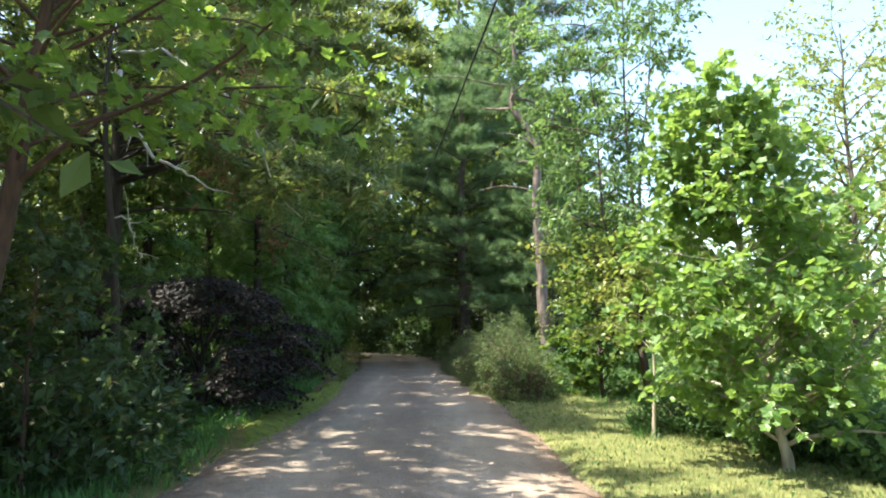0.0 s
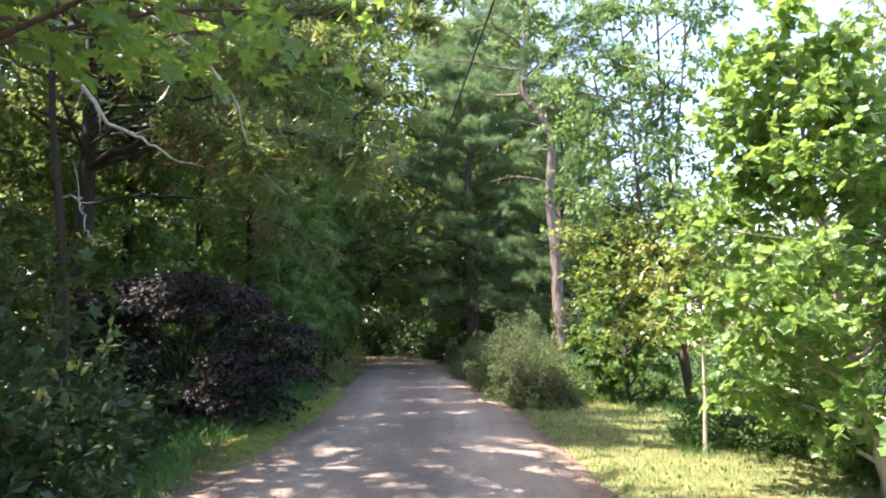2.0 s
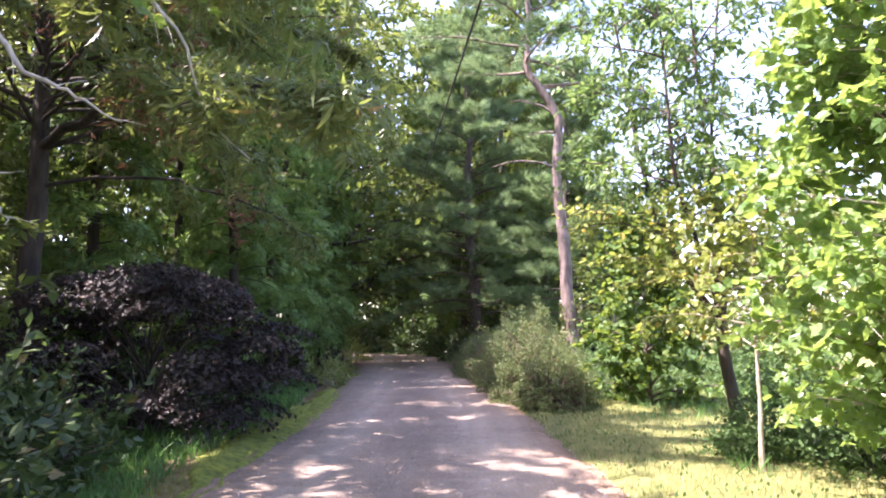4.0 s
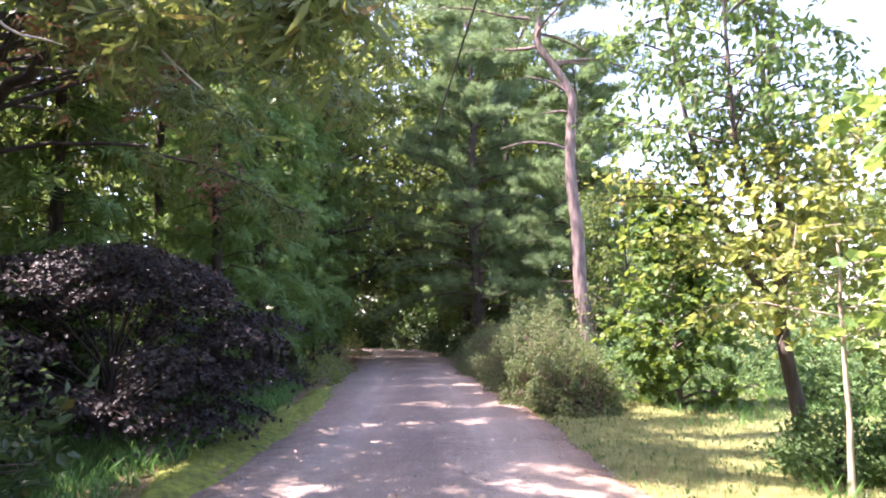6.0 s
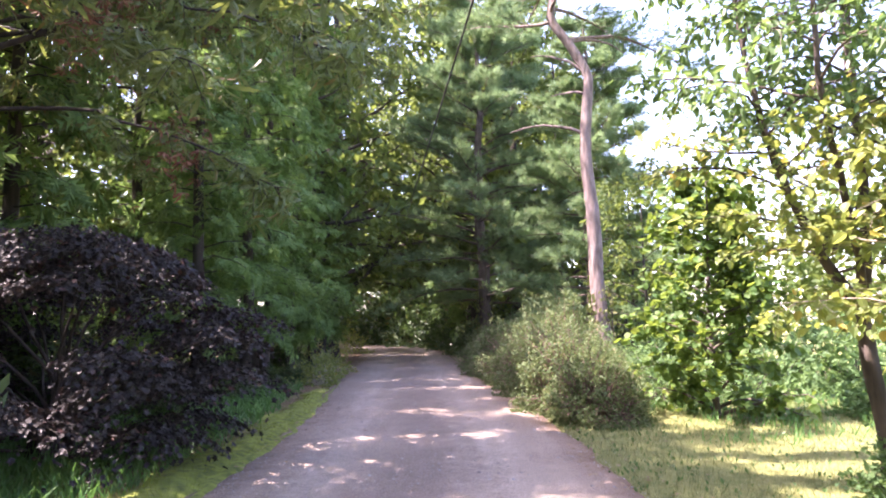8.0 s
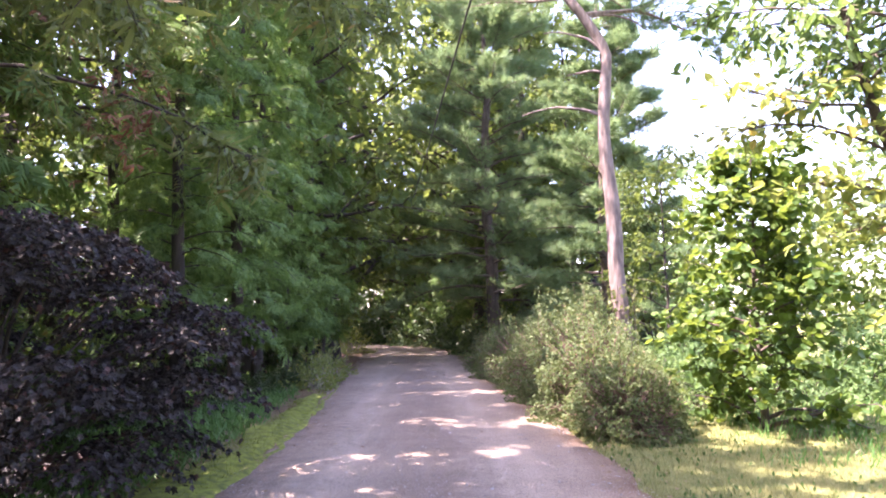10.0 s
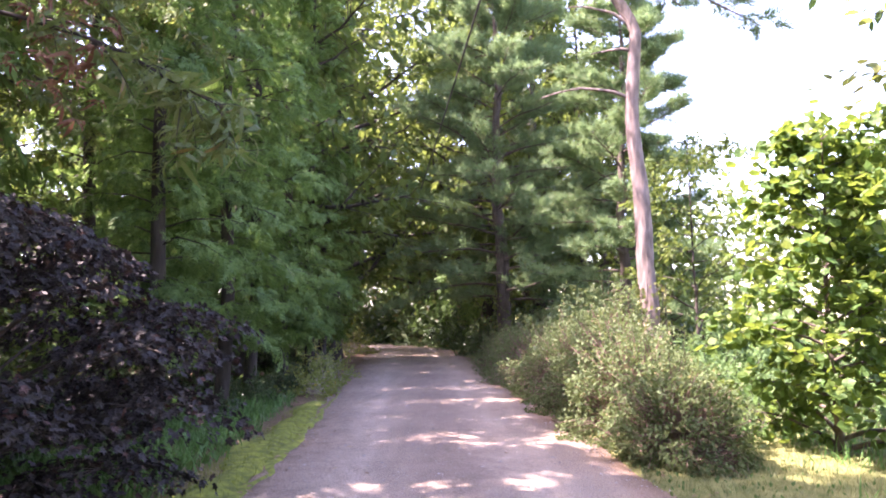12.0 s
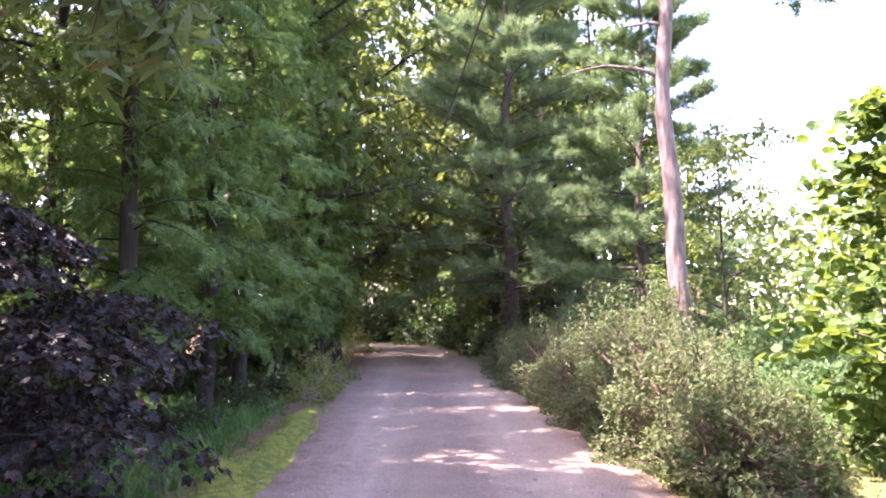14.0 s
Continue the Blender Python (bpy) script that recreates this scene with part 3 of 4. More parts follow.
def dead_tree(seed):
    """A standing dead stem with a few bare, bleached limbs."""
    rng = np.random.default_rng(seed)
    root = tagged(new("dead_tree"), "thin dead tree with bleached bare branches", "tree")
    z = np.linspace(-0.1, 5.2, 12)
    path = np.stack([0.12 * np.sin(z), 0.1 * np.cos(z * 0.8), z], -1)
    t = Shape()
    tube(t, path, np.linspace(0.07, 0.02, 12), 8, 0.05, rng)
    part("trunk", t.mesh("trunk", BARK_DARK, True), root)
    for bends, r in ((((0.0, 0.0, 4.75), (0.12, -0.2, 4.25), (0.3, -0.32, 3.98), (0.51, -0.35, 3.75), (0.7, -0.3, 3.5), (0.95, -0.26, 3.4), (1.15, -0.22, 3.28), (1.38, -0.2, 3.14)), 0.036),
                     (((0.0, 0.0, 5.0), (0.6, -0.2, 4.95), (1.15, -0.3, 4.55), (1.6, -0.3, 4.15), (1.9, -0.3, 3.72), (1.98, -0.3, 3.45), (2.13, -0.22, 3.05), (2.38, -0.15, 2.85)), 0.022),
                     (((0.0, 0.0, 2.9), (0.25, -0.1, 2.85), (0.4, -0.2, 2.6), (0.5, -0.25, 2.35)), 0.014)):
        k = np.linspace(0, len(bends) - 1, 22)
        lp = np.stack([np.interp(k, np.arange(len(bends)), np.array(bends)[:, c]) for c in range(3)], -1)
        lp[1:] += rng.normal(size=(21, 3)) * 0.014
        st = Shape()
        tube(st, lp, np.linspace(r, 0.006, 22), 6, 0.1, rng)
        for i in range(6):
            a, d = along(lp, rng.uniform(0.3, 0.95))
            tube(st, arm(rng, a, d + rng.normal(size=3) * 0.7, rng.uniform(0.15, 0.4), 4, 0.2, 0.15), np.linspace(0.007, 0.002, 5), 4)
        part("limb", st.mesh("limb", DEADWOOD, True), root, "bleached bare branch")
    return root


put(dead_tree(7), -4.05, 7.9)


def layered_maple(seed):
    """A low umbrella of overlapping leafy tiers on many thin crooked stems."""
    rng = np.random.default_rng(seed)
    root = tagged(new("japanese_maple"), "dark purple Japanese maple with layered drooping tiers of fine leaves", "tree")
    leafy, wood = Shape(), Shape()
    tiers = [(0, 0, 2.5, 1.15), (0.7, -0.5, 2.3, 0.9), (-0.8, -0.3, 2.35, 0.9), (0.2, 0.9, 2.3, 0.9)]
    for level, (z, far_out, count) in enumerate(((1.95, 1.3, 7), (1.45, 1.65, 9), (0.95, 1.6, 8), (0.55, 1.45, 7))):
        for i in range(count):
            a = 2 * math.pi * (i + 0.5 * (level % 2)) / count + rng.normal() * 0.15
            tiers.append((math.cos(a) * far_out * rng.uniform(0.85, 1.1), math.sin(a) * far_out * rng.uniform(0.85, 1.1), z + rng.normal() * 0.12, rng.uniform(0.45, 0.75)))
    for x, y, z, r in tiers:
        n = int(800 * r * r / 0.5)
        rad, az = r * np.sqrt(rng.uniform(0, 1, n)), rng.uniform(0, 2 * np.pi, n)
        rad *= 1 + 0.22 * np.sin(az * 3 + x * 5) + 0.12 * np.sin(az * 7 + y * 9)
        px, py = x + rad * np.cos(az), y + rad * np.sin(az)
        pz = z - 0.3 * (rad / r) ** 2 * r + 0.035 * rng.normal(size=n) - (rng.uniform(0, 1, n) < 0.1) * rng.uniform(0, 0.35, n)
        out = np.stack([np.cos(az), np.sin(az), -0.25 - 0.5 * rad / r], -1)
        leaf_set(leafy, rng, HAND, 0.063, np.stack([px, py, np.maximum(pz, 0.05)], -1), out, 2.0, 0.4, 0.3)
        foot = np.array((*(rng.normal(size=2) * 0.1), -0.05))
        top = np.array((x, y, z - 0.08))
        q = np.linspace(0, 1, 9)[:, None]
        path = foot * (1 - q) + top * q + np.array((-x, -y, 0)) * 0.35 * np.sin(q * np.pi) + rng.normal(size=(9, 3)) * 0.02 * np.sin(q * np.pi)
        st = Shape()
        tube(st, path, np.linspace(0.03, 0.008, 10)[:9], 6)
        part("stem", st.mesh("stem", BARK_DARK, True), root)
        for k in range(9):
            a = k * 0.7 + x
            tube(wood, arm(rng, top, (math.cos(a), math.sin(a), 0.1), r * 0.85, 4, 0.5, 0.1), np.linspace(0.008, 0.002, 5), 3)
    part("twigwork", wood.mesh("twigwork", BARK_DARK), root, kind="stuff")
    part("crown", leafy.mesh("crown", PURPLE), root)
    return root


put(layered_maple(31), -4.5, 12.35)


def cedar(seed, height, radius, sprays=13, size=1.0):
    """A tall narrow conifer: short limbs all the way up, hung with flat sprays, bare at the foot."""
    rng = np.random.default_rng(seed)
    root = tagged(new("cedar"), "tall dark green cedar of a roadside row, bare-stemmed at its foot; one copy added to block sun", "conifer", "cedar row")
    t = Shape()
    z = np.linspace(-0.15, height, 12)
    tube(t, np.stack([np.sin(z) * 0.05, np.cos(z * 1.3) * 0.05, z], -1), 0.13 * (1 - z.clip(0) / height * 0.9), 8, 0.05, rng)
    part("trunk", t.mesh("trunk", BARK_DARK, True), root)
    wood, leafy = Shape(), Shape()
    P, W, N = [], [], []
    for i in range(112):
        h = 0.1 + 0.89 * (i / 112) ** 1.1
        az = i * 2.4 + rng.normal() * 0.4
        ln = radius * (1 - 0.75 * h ** 2) * rng.uniform(0.5, 1.2) * (0.6 if h < 0.16 else 1)
        lp = arm(rng, (0, 0, h * height), (math.cos(az), math.sin(az), 0.45), ln, 6, 0.9, 0.08)
        tube(wood, lp[::2], np.linspace(0.018, 0.003, 4), 3)
        out = np.array((math.cos(az), math.sin(az), 0))
        for head in np.linspace(0.3, 1.0, 6) + rng.normal(size=6) * 0.04:
            b, e = along(lp, head)
            side = unit(np.cross(e, (0, 0, 1.0)))
            dip, tip = rng.uniform(-0.05, 0.85), rng.normal(size=3) * 0.35
            for j in np.linspace(0, 12, sprays):
                way = unit(e * 0.35 + out * 0.1 + side * (j - 6) * 0.19 + rng.normal(size=3) * 0.2 + np.array((0, 0, -dip)))
                P.append(b + way * rng.uniform(0, 0.2) + rng.normal(size=3) * 0.035)
                W.append(way)
                N.append(np.array((0, 0, 0.3)) + out * 0.9 + tip)
    n = len(P)
    W = np.array(W)
    scatter(leafy, SPRAY, np.array(P), unit(W + rng.normal(size=(n, 3)) * 0.12), unit(np.array(N) + rng.normal(size=(n, 3)) * 0.15), size * rng.uniform(0.11, 0.27, n))
    part("branchwork", wood.mesh("branchwork", BARK_DARK), root, kind="stuff")
    part("crown", leafy.mesh("crown", CEDAR), root)
    return root


c1 = put(cedar(41, 11.5, 1.35), -4.7, 16.6)
c2 = put(cedar(42, 12.0, 1.45), -4.5, 18.7, 40)
for k, (x, y, turn, sc) in enumerate([(-4.6, 20.6, 100, 1.0), (-4.5, 22.6, 200, 0.95), (-4.4, 24.6, 310, 1.04), (-4.5, 26.8, 60, 1.0), (-6.4, 17.8, 140, 1.05), (-5.2, 29.2, 20, 0.9)]):
    again(c1 if k % 2 else c2, x, y, turn, sc)


def pine(seed, height, girth, low, label, reach, limbs, bark, lean=(0, 0), bare=(), bow=0.0, crook=0.0):
    """A long-needled pine: whorled level limbs with side shoots, each ending in brushes of needles."""
    rng = np.random.default_rng(seed)
    root = tagged(new("pine_tree"), label, "pine")
    z = np.linspace(-0.2, height, 70)
    sh = np.clip(z / height, 0, 1)
    path = np.stack([lean[0] * sh + 0.07 * np.sin(sh * 11) + 0.03 * np.sin(sh * 31) + bow * np.sin(np.pi * np.clip(z / 9, 0, 1)) + crook * np.clip((z - 7.3) / 1.5, 0, 1) ** 1.3, lean[1] * sh + 0.1 * np.sin(sh * 5 + 1), z], -1)
    t = Shape()
    r = girth * (1 - 0.85 * sh)
    r[0] *= 1.35
    tube(t, path, r, 14, 0.045, rng)
    part("trunk", t.mesh("trunk", bark, True), root)
    wood, leafy = Shape(), Shape()
    for h, az, ln, up in bare:
        start, _ = along(path, h / height)
        lp = arm(rng, start, (math.cos(radians(az)), math.sin(radians(az)), up), ln, 9, 0.75, 0.1)
        s = Shape()
        tube(s, lp, np.linspace(0.045, 0.01, 10), 7)
        part("limb", s.mesh("limb", bark, True), root, "bare crooked limb")
    P, W = [], []
    for i in range(limbs):
        share = (i + rng.uniform(0, 0.8)) / limbs
        h = low + (0.98 - low) * share
        start, _ = along(path, h)
        az = i * 2.4 + rng.normal() * 0.3
        lp = arm(rng, start, (math.cos(az), math.sin(az), 0.12 + 0.5 * share), reach(share) * rng.uniform(0.7, 1.15), 9, 0.3, 0.07)
        s = Shape()
        tube(s, lp, np.linspace(0.05 * (1.15 - share), 0.006, 10), 5)
        part("limb", s.mesh("limb", bark, True), root)
        for j in range(20):
            q = 0.2 + 0.8 * (j + rng.uniform()) / 20
            a, d = along(lp, q)
            sg = 1 if j % 2 else -1
            out = unit(d + sg * np.cross(d, (0, 0, 1.0)) * 0.9 + (0, 0, 0.12))
            tp = arm(rng, a, out, (1.15 - 0.6 * q) * 0.75 * min(1.2, reach(share) / 2.4), 4, -0.15, 0.1)
            tube(wood, tp, np.linspace(0.01, 0.003, 5), 3)
            for qq in np.linspace(0.2, 1, 9):
                b, e = along(tp, qq)
                P.append(b + rng.normal(size=3) * 0.04)
                W.append(e)
    n = len(P)
    axis = unit(np.array(W) + rng.normal(size=(n, 3)) * 0.35 + np.array((0, 0, 0.3)))
    scatter(leafy, TUFT, np.array(P), axis, rng.normal(size=(n, 3)), rng.uniform(0.2, 0.34, n))
    part("twigwork", wood.mesh("twigwork", bark), root, kind="stuff")
    part("crown", leafy.mesh("crown", NEEDLES), root)
    return root


put(pine(51, 15.5, 0.195, 0.54, "tall pine with a bare pinkish trunk and crooked limbs", lambda s: 3.4 - 2.0 * s, 26, BARK_PINE, (0.1, 0.6),
         ((6.0, 175, 1.9, 0.45), (7.0, 165, 0.9, 0.35), (8.3, 5, 1.6, 0.3), (7.5, 172, 1.5, 1.1)), bow=-0.2, crook=-1.0), 3.2, 20.4)
put(pine(52, 15.0, 0.27, 0.15, "large soft-needled pine with level layered branches down its trunk", lambda s: 4.6 - 3.0 * s, 92, BARK, (-0.2, 0.3)), 1.0, 30.5)
put(pine(53, 12.0, 0.2, 0.12, "shaded pine with layered branches standing behind the hedge", lambda s: 3.3 - 2.2 * s, 62, BARK, (0.2, 0.1)), 4.4, 27.5)


def ivy(seed, height, radius, x, y):
    rng = np.random.default_rng(seed)
    n = 420
    az, z = rng.uniform(0, 2 * np.pi, n), height * rng.uniform(0, 1, n) ** 1.3
    out = np.stack([np.cos(az), np.sin(az), az * 0], -1)
    root = tagged(new("ivy"), "olive and yellowing ivy climbing the foot of a pine", "climber")
    wood, leafy = Shape(), Shape()
    for k in range(7):
        q = np.linspace(0, 1, 9)
        a = k * 0.9 + 0.5 * np.sin(q * 4 + k)
        tube(wood, np.stack([np.cos(a) * radius, np.sin(a) * radius, q * height - 0.05], -1), np.full(9, 0.008), 4)
    leaf_set(leafy, rng, HAND, 0.1, np.stack([out[:, 0] * radius * 1.08, out[:, 1] * radius * 1.08, z], -1), out * 0.5 + np.array((0, 0, -0.6)), 0.1, 0.5, 0.4)
    part("vinework", wood.mesh("vinework", BARK_DARK), root, kind="stuff")
    part("foliage", leafy.mesh("foliage", IVY), root)
    put(root, x, y)


ivy(1, 2.2, 0.25, 3.16, 20.42)
ivy(2, 3.0, 0.29, 1.0, 30.5)

# ---- the open side: young trees, hedge and brush ----
put(tree("sapling", "bright green sunlit young tree with broad leaves to the ground", "tree", 61, 4.3, 0.055, (0.09, 0.97), 84, 12, 9, BARK_PALE, SAPLING, LOBES, 0.105,
         rise=0.55, bend=0.45, reach=lambda s: 0.3 + 1.5 * math.sin(min(1.0, 0.35 + s * 1.5) * 1.75) * (1 - 0.85 * s), twig_len=0.42, hang=0.2, up=0.7, lean=(-0.65, 0.0), one=(SAPLING_ONE, 300, (-1, -1))), 3.75, 7.35)
put(tree("yellowing_tree", "small thin-stemmed tree with yellow-green layered leaves on the lawn edge", "tree", 63, 3.0, 0.03, (0.4, 0.97), 24, 11, 10, BARK_PALE, YELLOWISH, OVATE, 0.085,
         rise=0.35, bend=0.3, reach=lambda s: 1.35 - 0.6 * s, twig_len=0.4, up=1.4), 2.96, 9.4)
def forked_tree(seed):
    """A small trunk that forks low into tall slender stems: layered yellow-green leaves below, airy small leaves above."""
    rng = np.random.default_rng(seed)
    root = tagged(new("forked_tree"), "dark forked tree with slender stems, yellow-green lower leaves and airy top", "tree")
    t = Shape()
    q = np.linspace(0, 1, 16)
    trunk = np.stack([-0.06 * q + 0.03 * np.sin(q * 6), 0.1 * q, -0.1 + 1.68 * q], -1)
    r = 0.085 - 0.02 * q
    r[0] *= 1.5
    tube(t, trunk, r, 10, 0.05, rng)
    part("trunk", t.mesh("trunk", BARK, True), root)
    stems = [((-0.06, 0.1, 1.5), (-0.5, 0.0, 2.05), (-0.88, -0.14, 2.8), (-1.07, -0.13, 3.65), (-1.3, -0.2, 5.4), (-1.5, -0.1, 7.4)),
             ((-0.06, 0.1, 1.5), (-0.45, -0.45, 2.25), (-0.93, -0.97, 3.15), (-1.0, -1.1, 4.5), (-1.15, -1.0, 6.6)),
             ((-0.06, 0.1, 1.5), (-0.1, -0.1, 2.4), (-0.26, -0.3, 3.6), (-0.35, -0.3, 5.6), (-0.3, -0.4, 8.3)),
             ((-0.06, 0.1, 1.5), (0.05, 0.1, 2.4), (0.0, 0.2, 4.0), (0.3, 0.3, 6.0), (0.5, 0.5, 7.9))]
    wood, low, high = Shape(), Shape(), Shape()
    P, W, A, B = [], [], [], []
    for si, bends in enumerate(stems):
        bends = np.array(bends)
        k = np.linspace(0, len(bends) - 1, 26)
        path = np.stack([np.interp(k, np.arange(len(bends)), bends[:, c]) for c in range(3)], -1)
        path[1:-1] = (path[:-2] + path[1:-1] + path[2:]) / 3 + rng.normal(size=(24, 3)) * 0.008
        st = Shape()
        tube(st, path, np.linspace(0.055 if si in (0, 2) else 0.04, 0.006, 26), 7)
        part("stem", st.mesh("stem", BARK, True), root)
        for i in range(28):
            share = (i + rng.uniform()) / 28
            a, d = along(path, 0.12 + 0.88 * share)
            az = i * 2.4 + si
            below = a[2] < 3.0
            if below:
                if i % 2 and si != 0:
                    continue
                way = np.array((math.cos(az) + 0.05, math.sin(az) * 0.7 - 0.7, 0.12))
                lp = arm(rng, a, way, rng.uniform(0.6, 1.3), 6, 0.12, 0.1)
            else:
                lp = arm(rng, a, (math.cos(az) - 0.3, math.sin(az) - 0.3, 0.6), rng.uniform(0.7, 1.7) * (1.15 - 0.5 * share), 6, 0.8, 0.13)
            sb = Shape()
            tube(sb, lp, np.linspace(0.014, 0.004, 7), 5)
            part("limb", sb.mesh("limb", BARK, True), root)
            for j in range(14):
                b, e = along(lp, 0.25 + 0.75 * (j + rng.uniform()) / 14)
                tp = arm(rng, b, e * 0.7 + rng.normal(size=3) * np.array((0.7, 0.7, 0.08 if below else 0.45)), rng.uniform(0.25, 0.6), 4, 0.05 if below else 0.4, 0.1)
                tube(wood, tp, np.linspace(0.004, 0.0015, 5), 3)
                for u in np.linspace(0.2, 1, 7 if below else 10):
                    c, f = along(tp, u)
                    (A if below else P).append(c + rng.normal(size=3) * 0.03)
                    (B if below else W).append(f)
    leaf_set(low, rng, OVATE, 0.085, np.array(A), np.array(B), 2.2, 0.6, 0.15)
    leaf_set(high, rng, ELLIPTIC, 0.105, np.array(P), np.array(W), 1.0, 0.8, 0.35)
    part("twigwork", wood.mesh("twigwork", BARK), root, kind="stuff")
    part("lower_crown", low.mesh("lower_crown", YELLOWISH), root, "yellow-green layered leaves")
    part("crown", high.mesh("crown", AIRY), root)
    return root


put(forked_tree(64), 3.4, 11.0)
put(tree("young_maple", "low bushy young tree with bright broad leaves down to the grass", "tree", 65, 3.75, 0.05, (0.03, 0.97), 54, 10, 9, BARK, YOUNG, BROAD, 0.115,
         rise=0.6, bend=0.55, reach=lambda s: 1.35 - 0.85 * s, twig_len=0.4, up=1.0, one=(YOUNG_ONE, 220, (-0.5, -1))), 3.6, 15.2)
put(tree("locust_tree", "feathery yellow-green tree standing behind the sapling", "tree", 66, 6.4, 0.08, (0.2, 0.98), 44, 13, 11, BARK, YELLOWISH, SMALL, 0.1,
         rise=0.8, bend=0.35, reach=lambda s: 2.0 - 0.9 * s, twig_len=0.6), 6.5, 10.4)

for k, (x, y, rx, ry_, rz, n) in enumerate([(1.8, 14.95, 0.72, 0.8, 0.98, 5200), (1.78, 16.5, 0.95, 1.15, 1.4, 9000), (1.9, 18.4, 1.2, 1.5, 1.72, 11000), (1.65, 20.6, 1.1, 1.5, 1.5, 8000),
                                            (1.4, 23.0, 1.15, 1.8, 1.42, 7000), (1.15, 25.8, 1.1, 1.8, 1.32, 6000), (1.0, 28.3, 0.95, 1.5, 1.15, 5000)]):
    put(shrub("hedge_shrub", "rounded grey-green privet shrub grown together in a hedge beside the lane", "shrub", 70 + k, (rx, ry_, rz), int(n * 1.9), PRIVET, SMALL, 0.058, group="hedge", shoots=7, rough=0.42, bark=TWIG, stems=110, up=1.5, shell=0.72, hang=0.2), x, y)
b1 = put(shrub("brush", "tangled low green brush at the edge of the lawn", "shrub", 80, (1.0, 0.9, 0.9), 3000, BRUSH, SMALL, 0.12, group="brush", shoots=30, rough=0.5), 4.9, 8.6)
b2 = put(shrub("brush", "tangled low green brush at the edge of the lawn", "shrub", 81, (1.2, 1.1, 0.7), 2600, BRUSH, SMALL, 0.09, group="brush", shoots=40, rough=0.5), 3.9, 17.4)
for x, y, turn, sc in [(6.0, 9.0, 50, 1.0), (5.4, 7.4, 120, 0.8), (7.4, 12.0, 90, 1.3), (6.4, 15.0, 10, 1.0), (5.4, 18.0, 200, 1.2), (3.4, 18.6, 300, 1.2), (7.6, 18.5, 30, 1.5), (9.5, 14.5, 80, 1.4), (3.4, 10.4, 25, 0.6), (4.3, 9.5, 65, 0.85), (5.0, 6.9, 15, 0.75), (4.4, 8.0, 110, 0.6), (4.2, 19.6, 140, 1.3), (5.4, 21.2, 75, 1.5), (6.6, 23.5, 20, 1.6)]:
    again(b1 if turn % 20 else b2, x, y, turn, sc)
put(shrub("pale_bush", "thin bush with pale green leaves in front of the purple maple", "shrub", 95, (0.75, 0.6, 1.4), 1500, AIRY, ELLIPTIC, 0.09, shoots=25, rough=0.5), -4.8, 10.2)
# The last two stand in for a sunlit patch: light put into yellow leaves.
for k, (x, y, r) in enumerate([(-3.5, 21.3, 0.5), (-3.75, 22.8, 0.6), (-3.9, 25.0, 0.7), (-5.2, 37.2, 1.0), (-5.9, 39.4, 1.1)]):
    put(shrub("verge_weeds", "pale yellowing weeds along the lane's edge, the far two tinted for sunlight", "weeds", 100 + k, (r, r * 1.3, r * 1.1), int(900 * r), YELLOWISH, ELLIPTIC, 0.1, group="verge weeds", shoots=16, rough=0.5, bark=BARK_PALE, stems=8), x, y)
v1 = put(shrub("verge_bush", "bush with shade-darkened green and some yellowing leaves beside the lane", "shrub", 90, (1.1, 1.2, 1.15), 2600, BRUSH_SHADED, SMALL, 0.15, group="verge bushes", shoots=30, rough=0.45), -3.9, 6.9)
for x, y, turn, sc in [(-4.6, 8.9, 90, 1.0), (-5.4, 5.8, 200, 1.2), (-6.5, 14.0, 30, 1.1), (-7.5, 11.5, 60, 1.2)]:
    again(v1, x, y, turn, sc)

# ---- the woods all around ----
far = put(tree("woodland_tree", "leafy woodland tree with a full crown above the lane; unseen copies added for shade", "tree", 24, 16, 0.24, (0.12, 0.98), 44, 15, 9, BARK_DARK, OAK, SMALL, 0.32,
               rise=0.55, bend=0.4, reach=lambda s: 4.4 - 2.4 * s, twig_len=1.1, split=False, group="woods"), -7.0, 33.5)
for x, y, turn, sc in [
        (-4.9, 30.4, 77, 1.2), (-8.2, 37.5, 222, 1.4), (-8.5, 27, 10, 0.9), (-12, 31, 80, 1.0), (-14, 24, 140, 0.95), (-15, 15, 20, 0.9), (-13, 9, 250, 0.8), (-7.5, 40, 60, 1.1), (-13, 41, 170, 1.1), (0.8, 37.5, 200, 1.45),
        (-1.8, 49, 100, 1.25), (3.0, 42, 330, 1.1), (4.6, 35, 120, 0.95), (5.2, 47, 30, 1.2), (6.8, 40, 250, 0.9), (-9, 48, 15, 1.2), (-5.5, 55, 75, 1.3),
        # Several here stand out of view left and behind, added to shade the lane.
        (-10, 47, 45, 1.2), (-7.4, 1.4, 45, 0.75), (-8.4, 6.0, 133, 0.92), (-10.5, 11.5, 95, 0.72), (-2.2, 54.0, 30, 1.7), (1.2, 50.0, 140, 1.55), (-6.5, 2.3, 300, 0.9), (-7.9, 3.4, 215, 0.85), (-17, 5, 70, 0.9), (-18, 11, 190, 0.95), (-18.5, 19, 310, 1.0), (-17, 28, 130, 1.0), (-6.2, 24.4, 40, 1.15), (2.9, 36.0, 280, 1.2), (-12, -3, 160, 0.7), (-8, -6, 270, 0.65), (12, -8, 20, 0.7), (3, -16, 90, 0.8), (-4, -18, 180, 0.8)]:
    again(far, x, y, turn, sc)
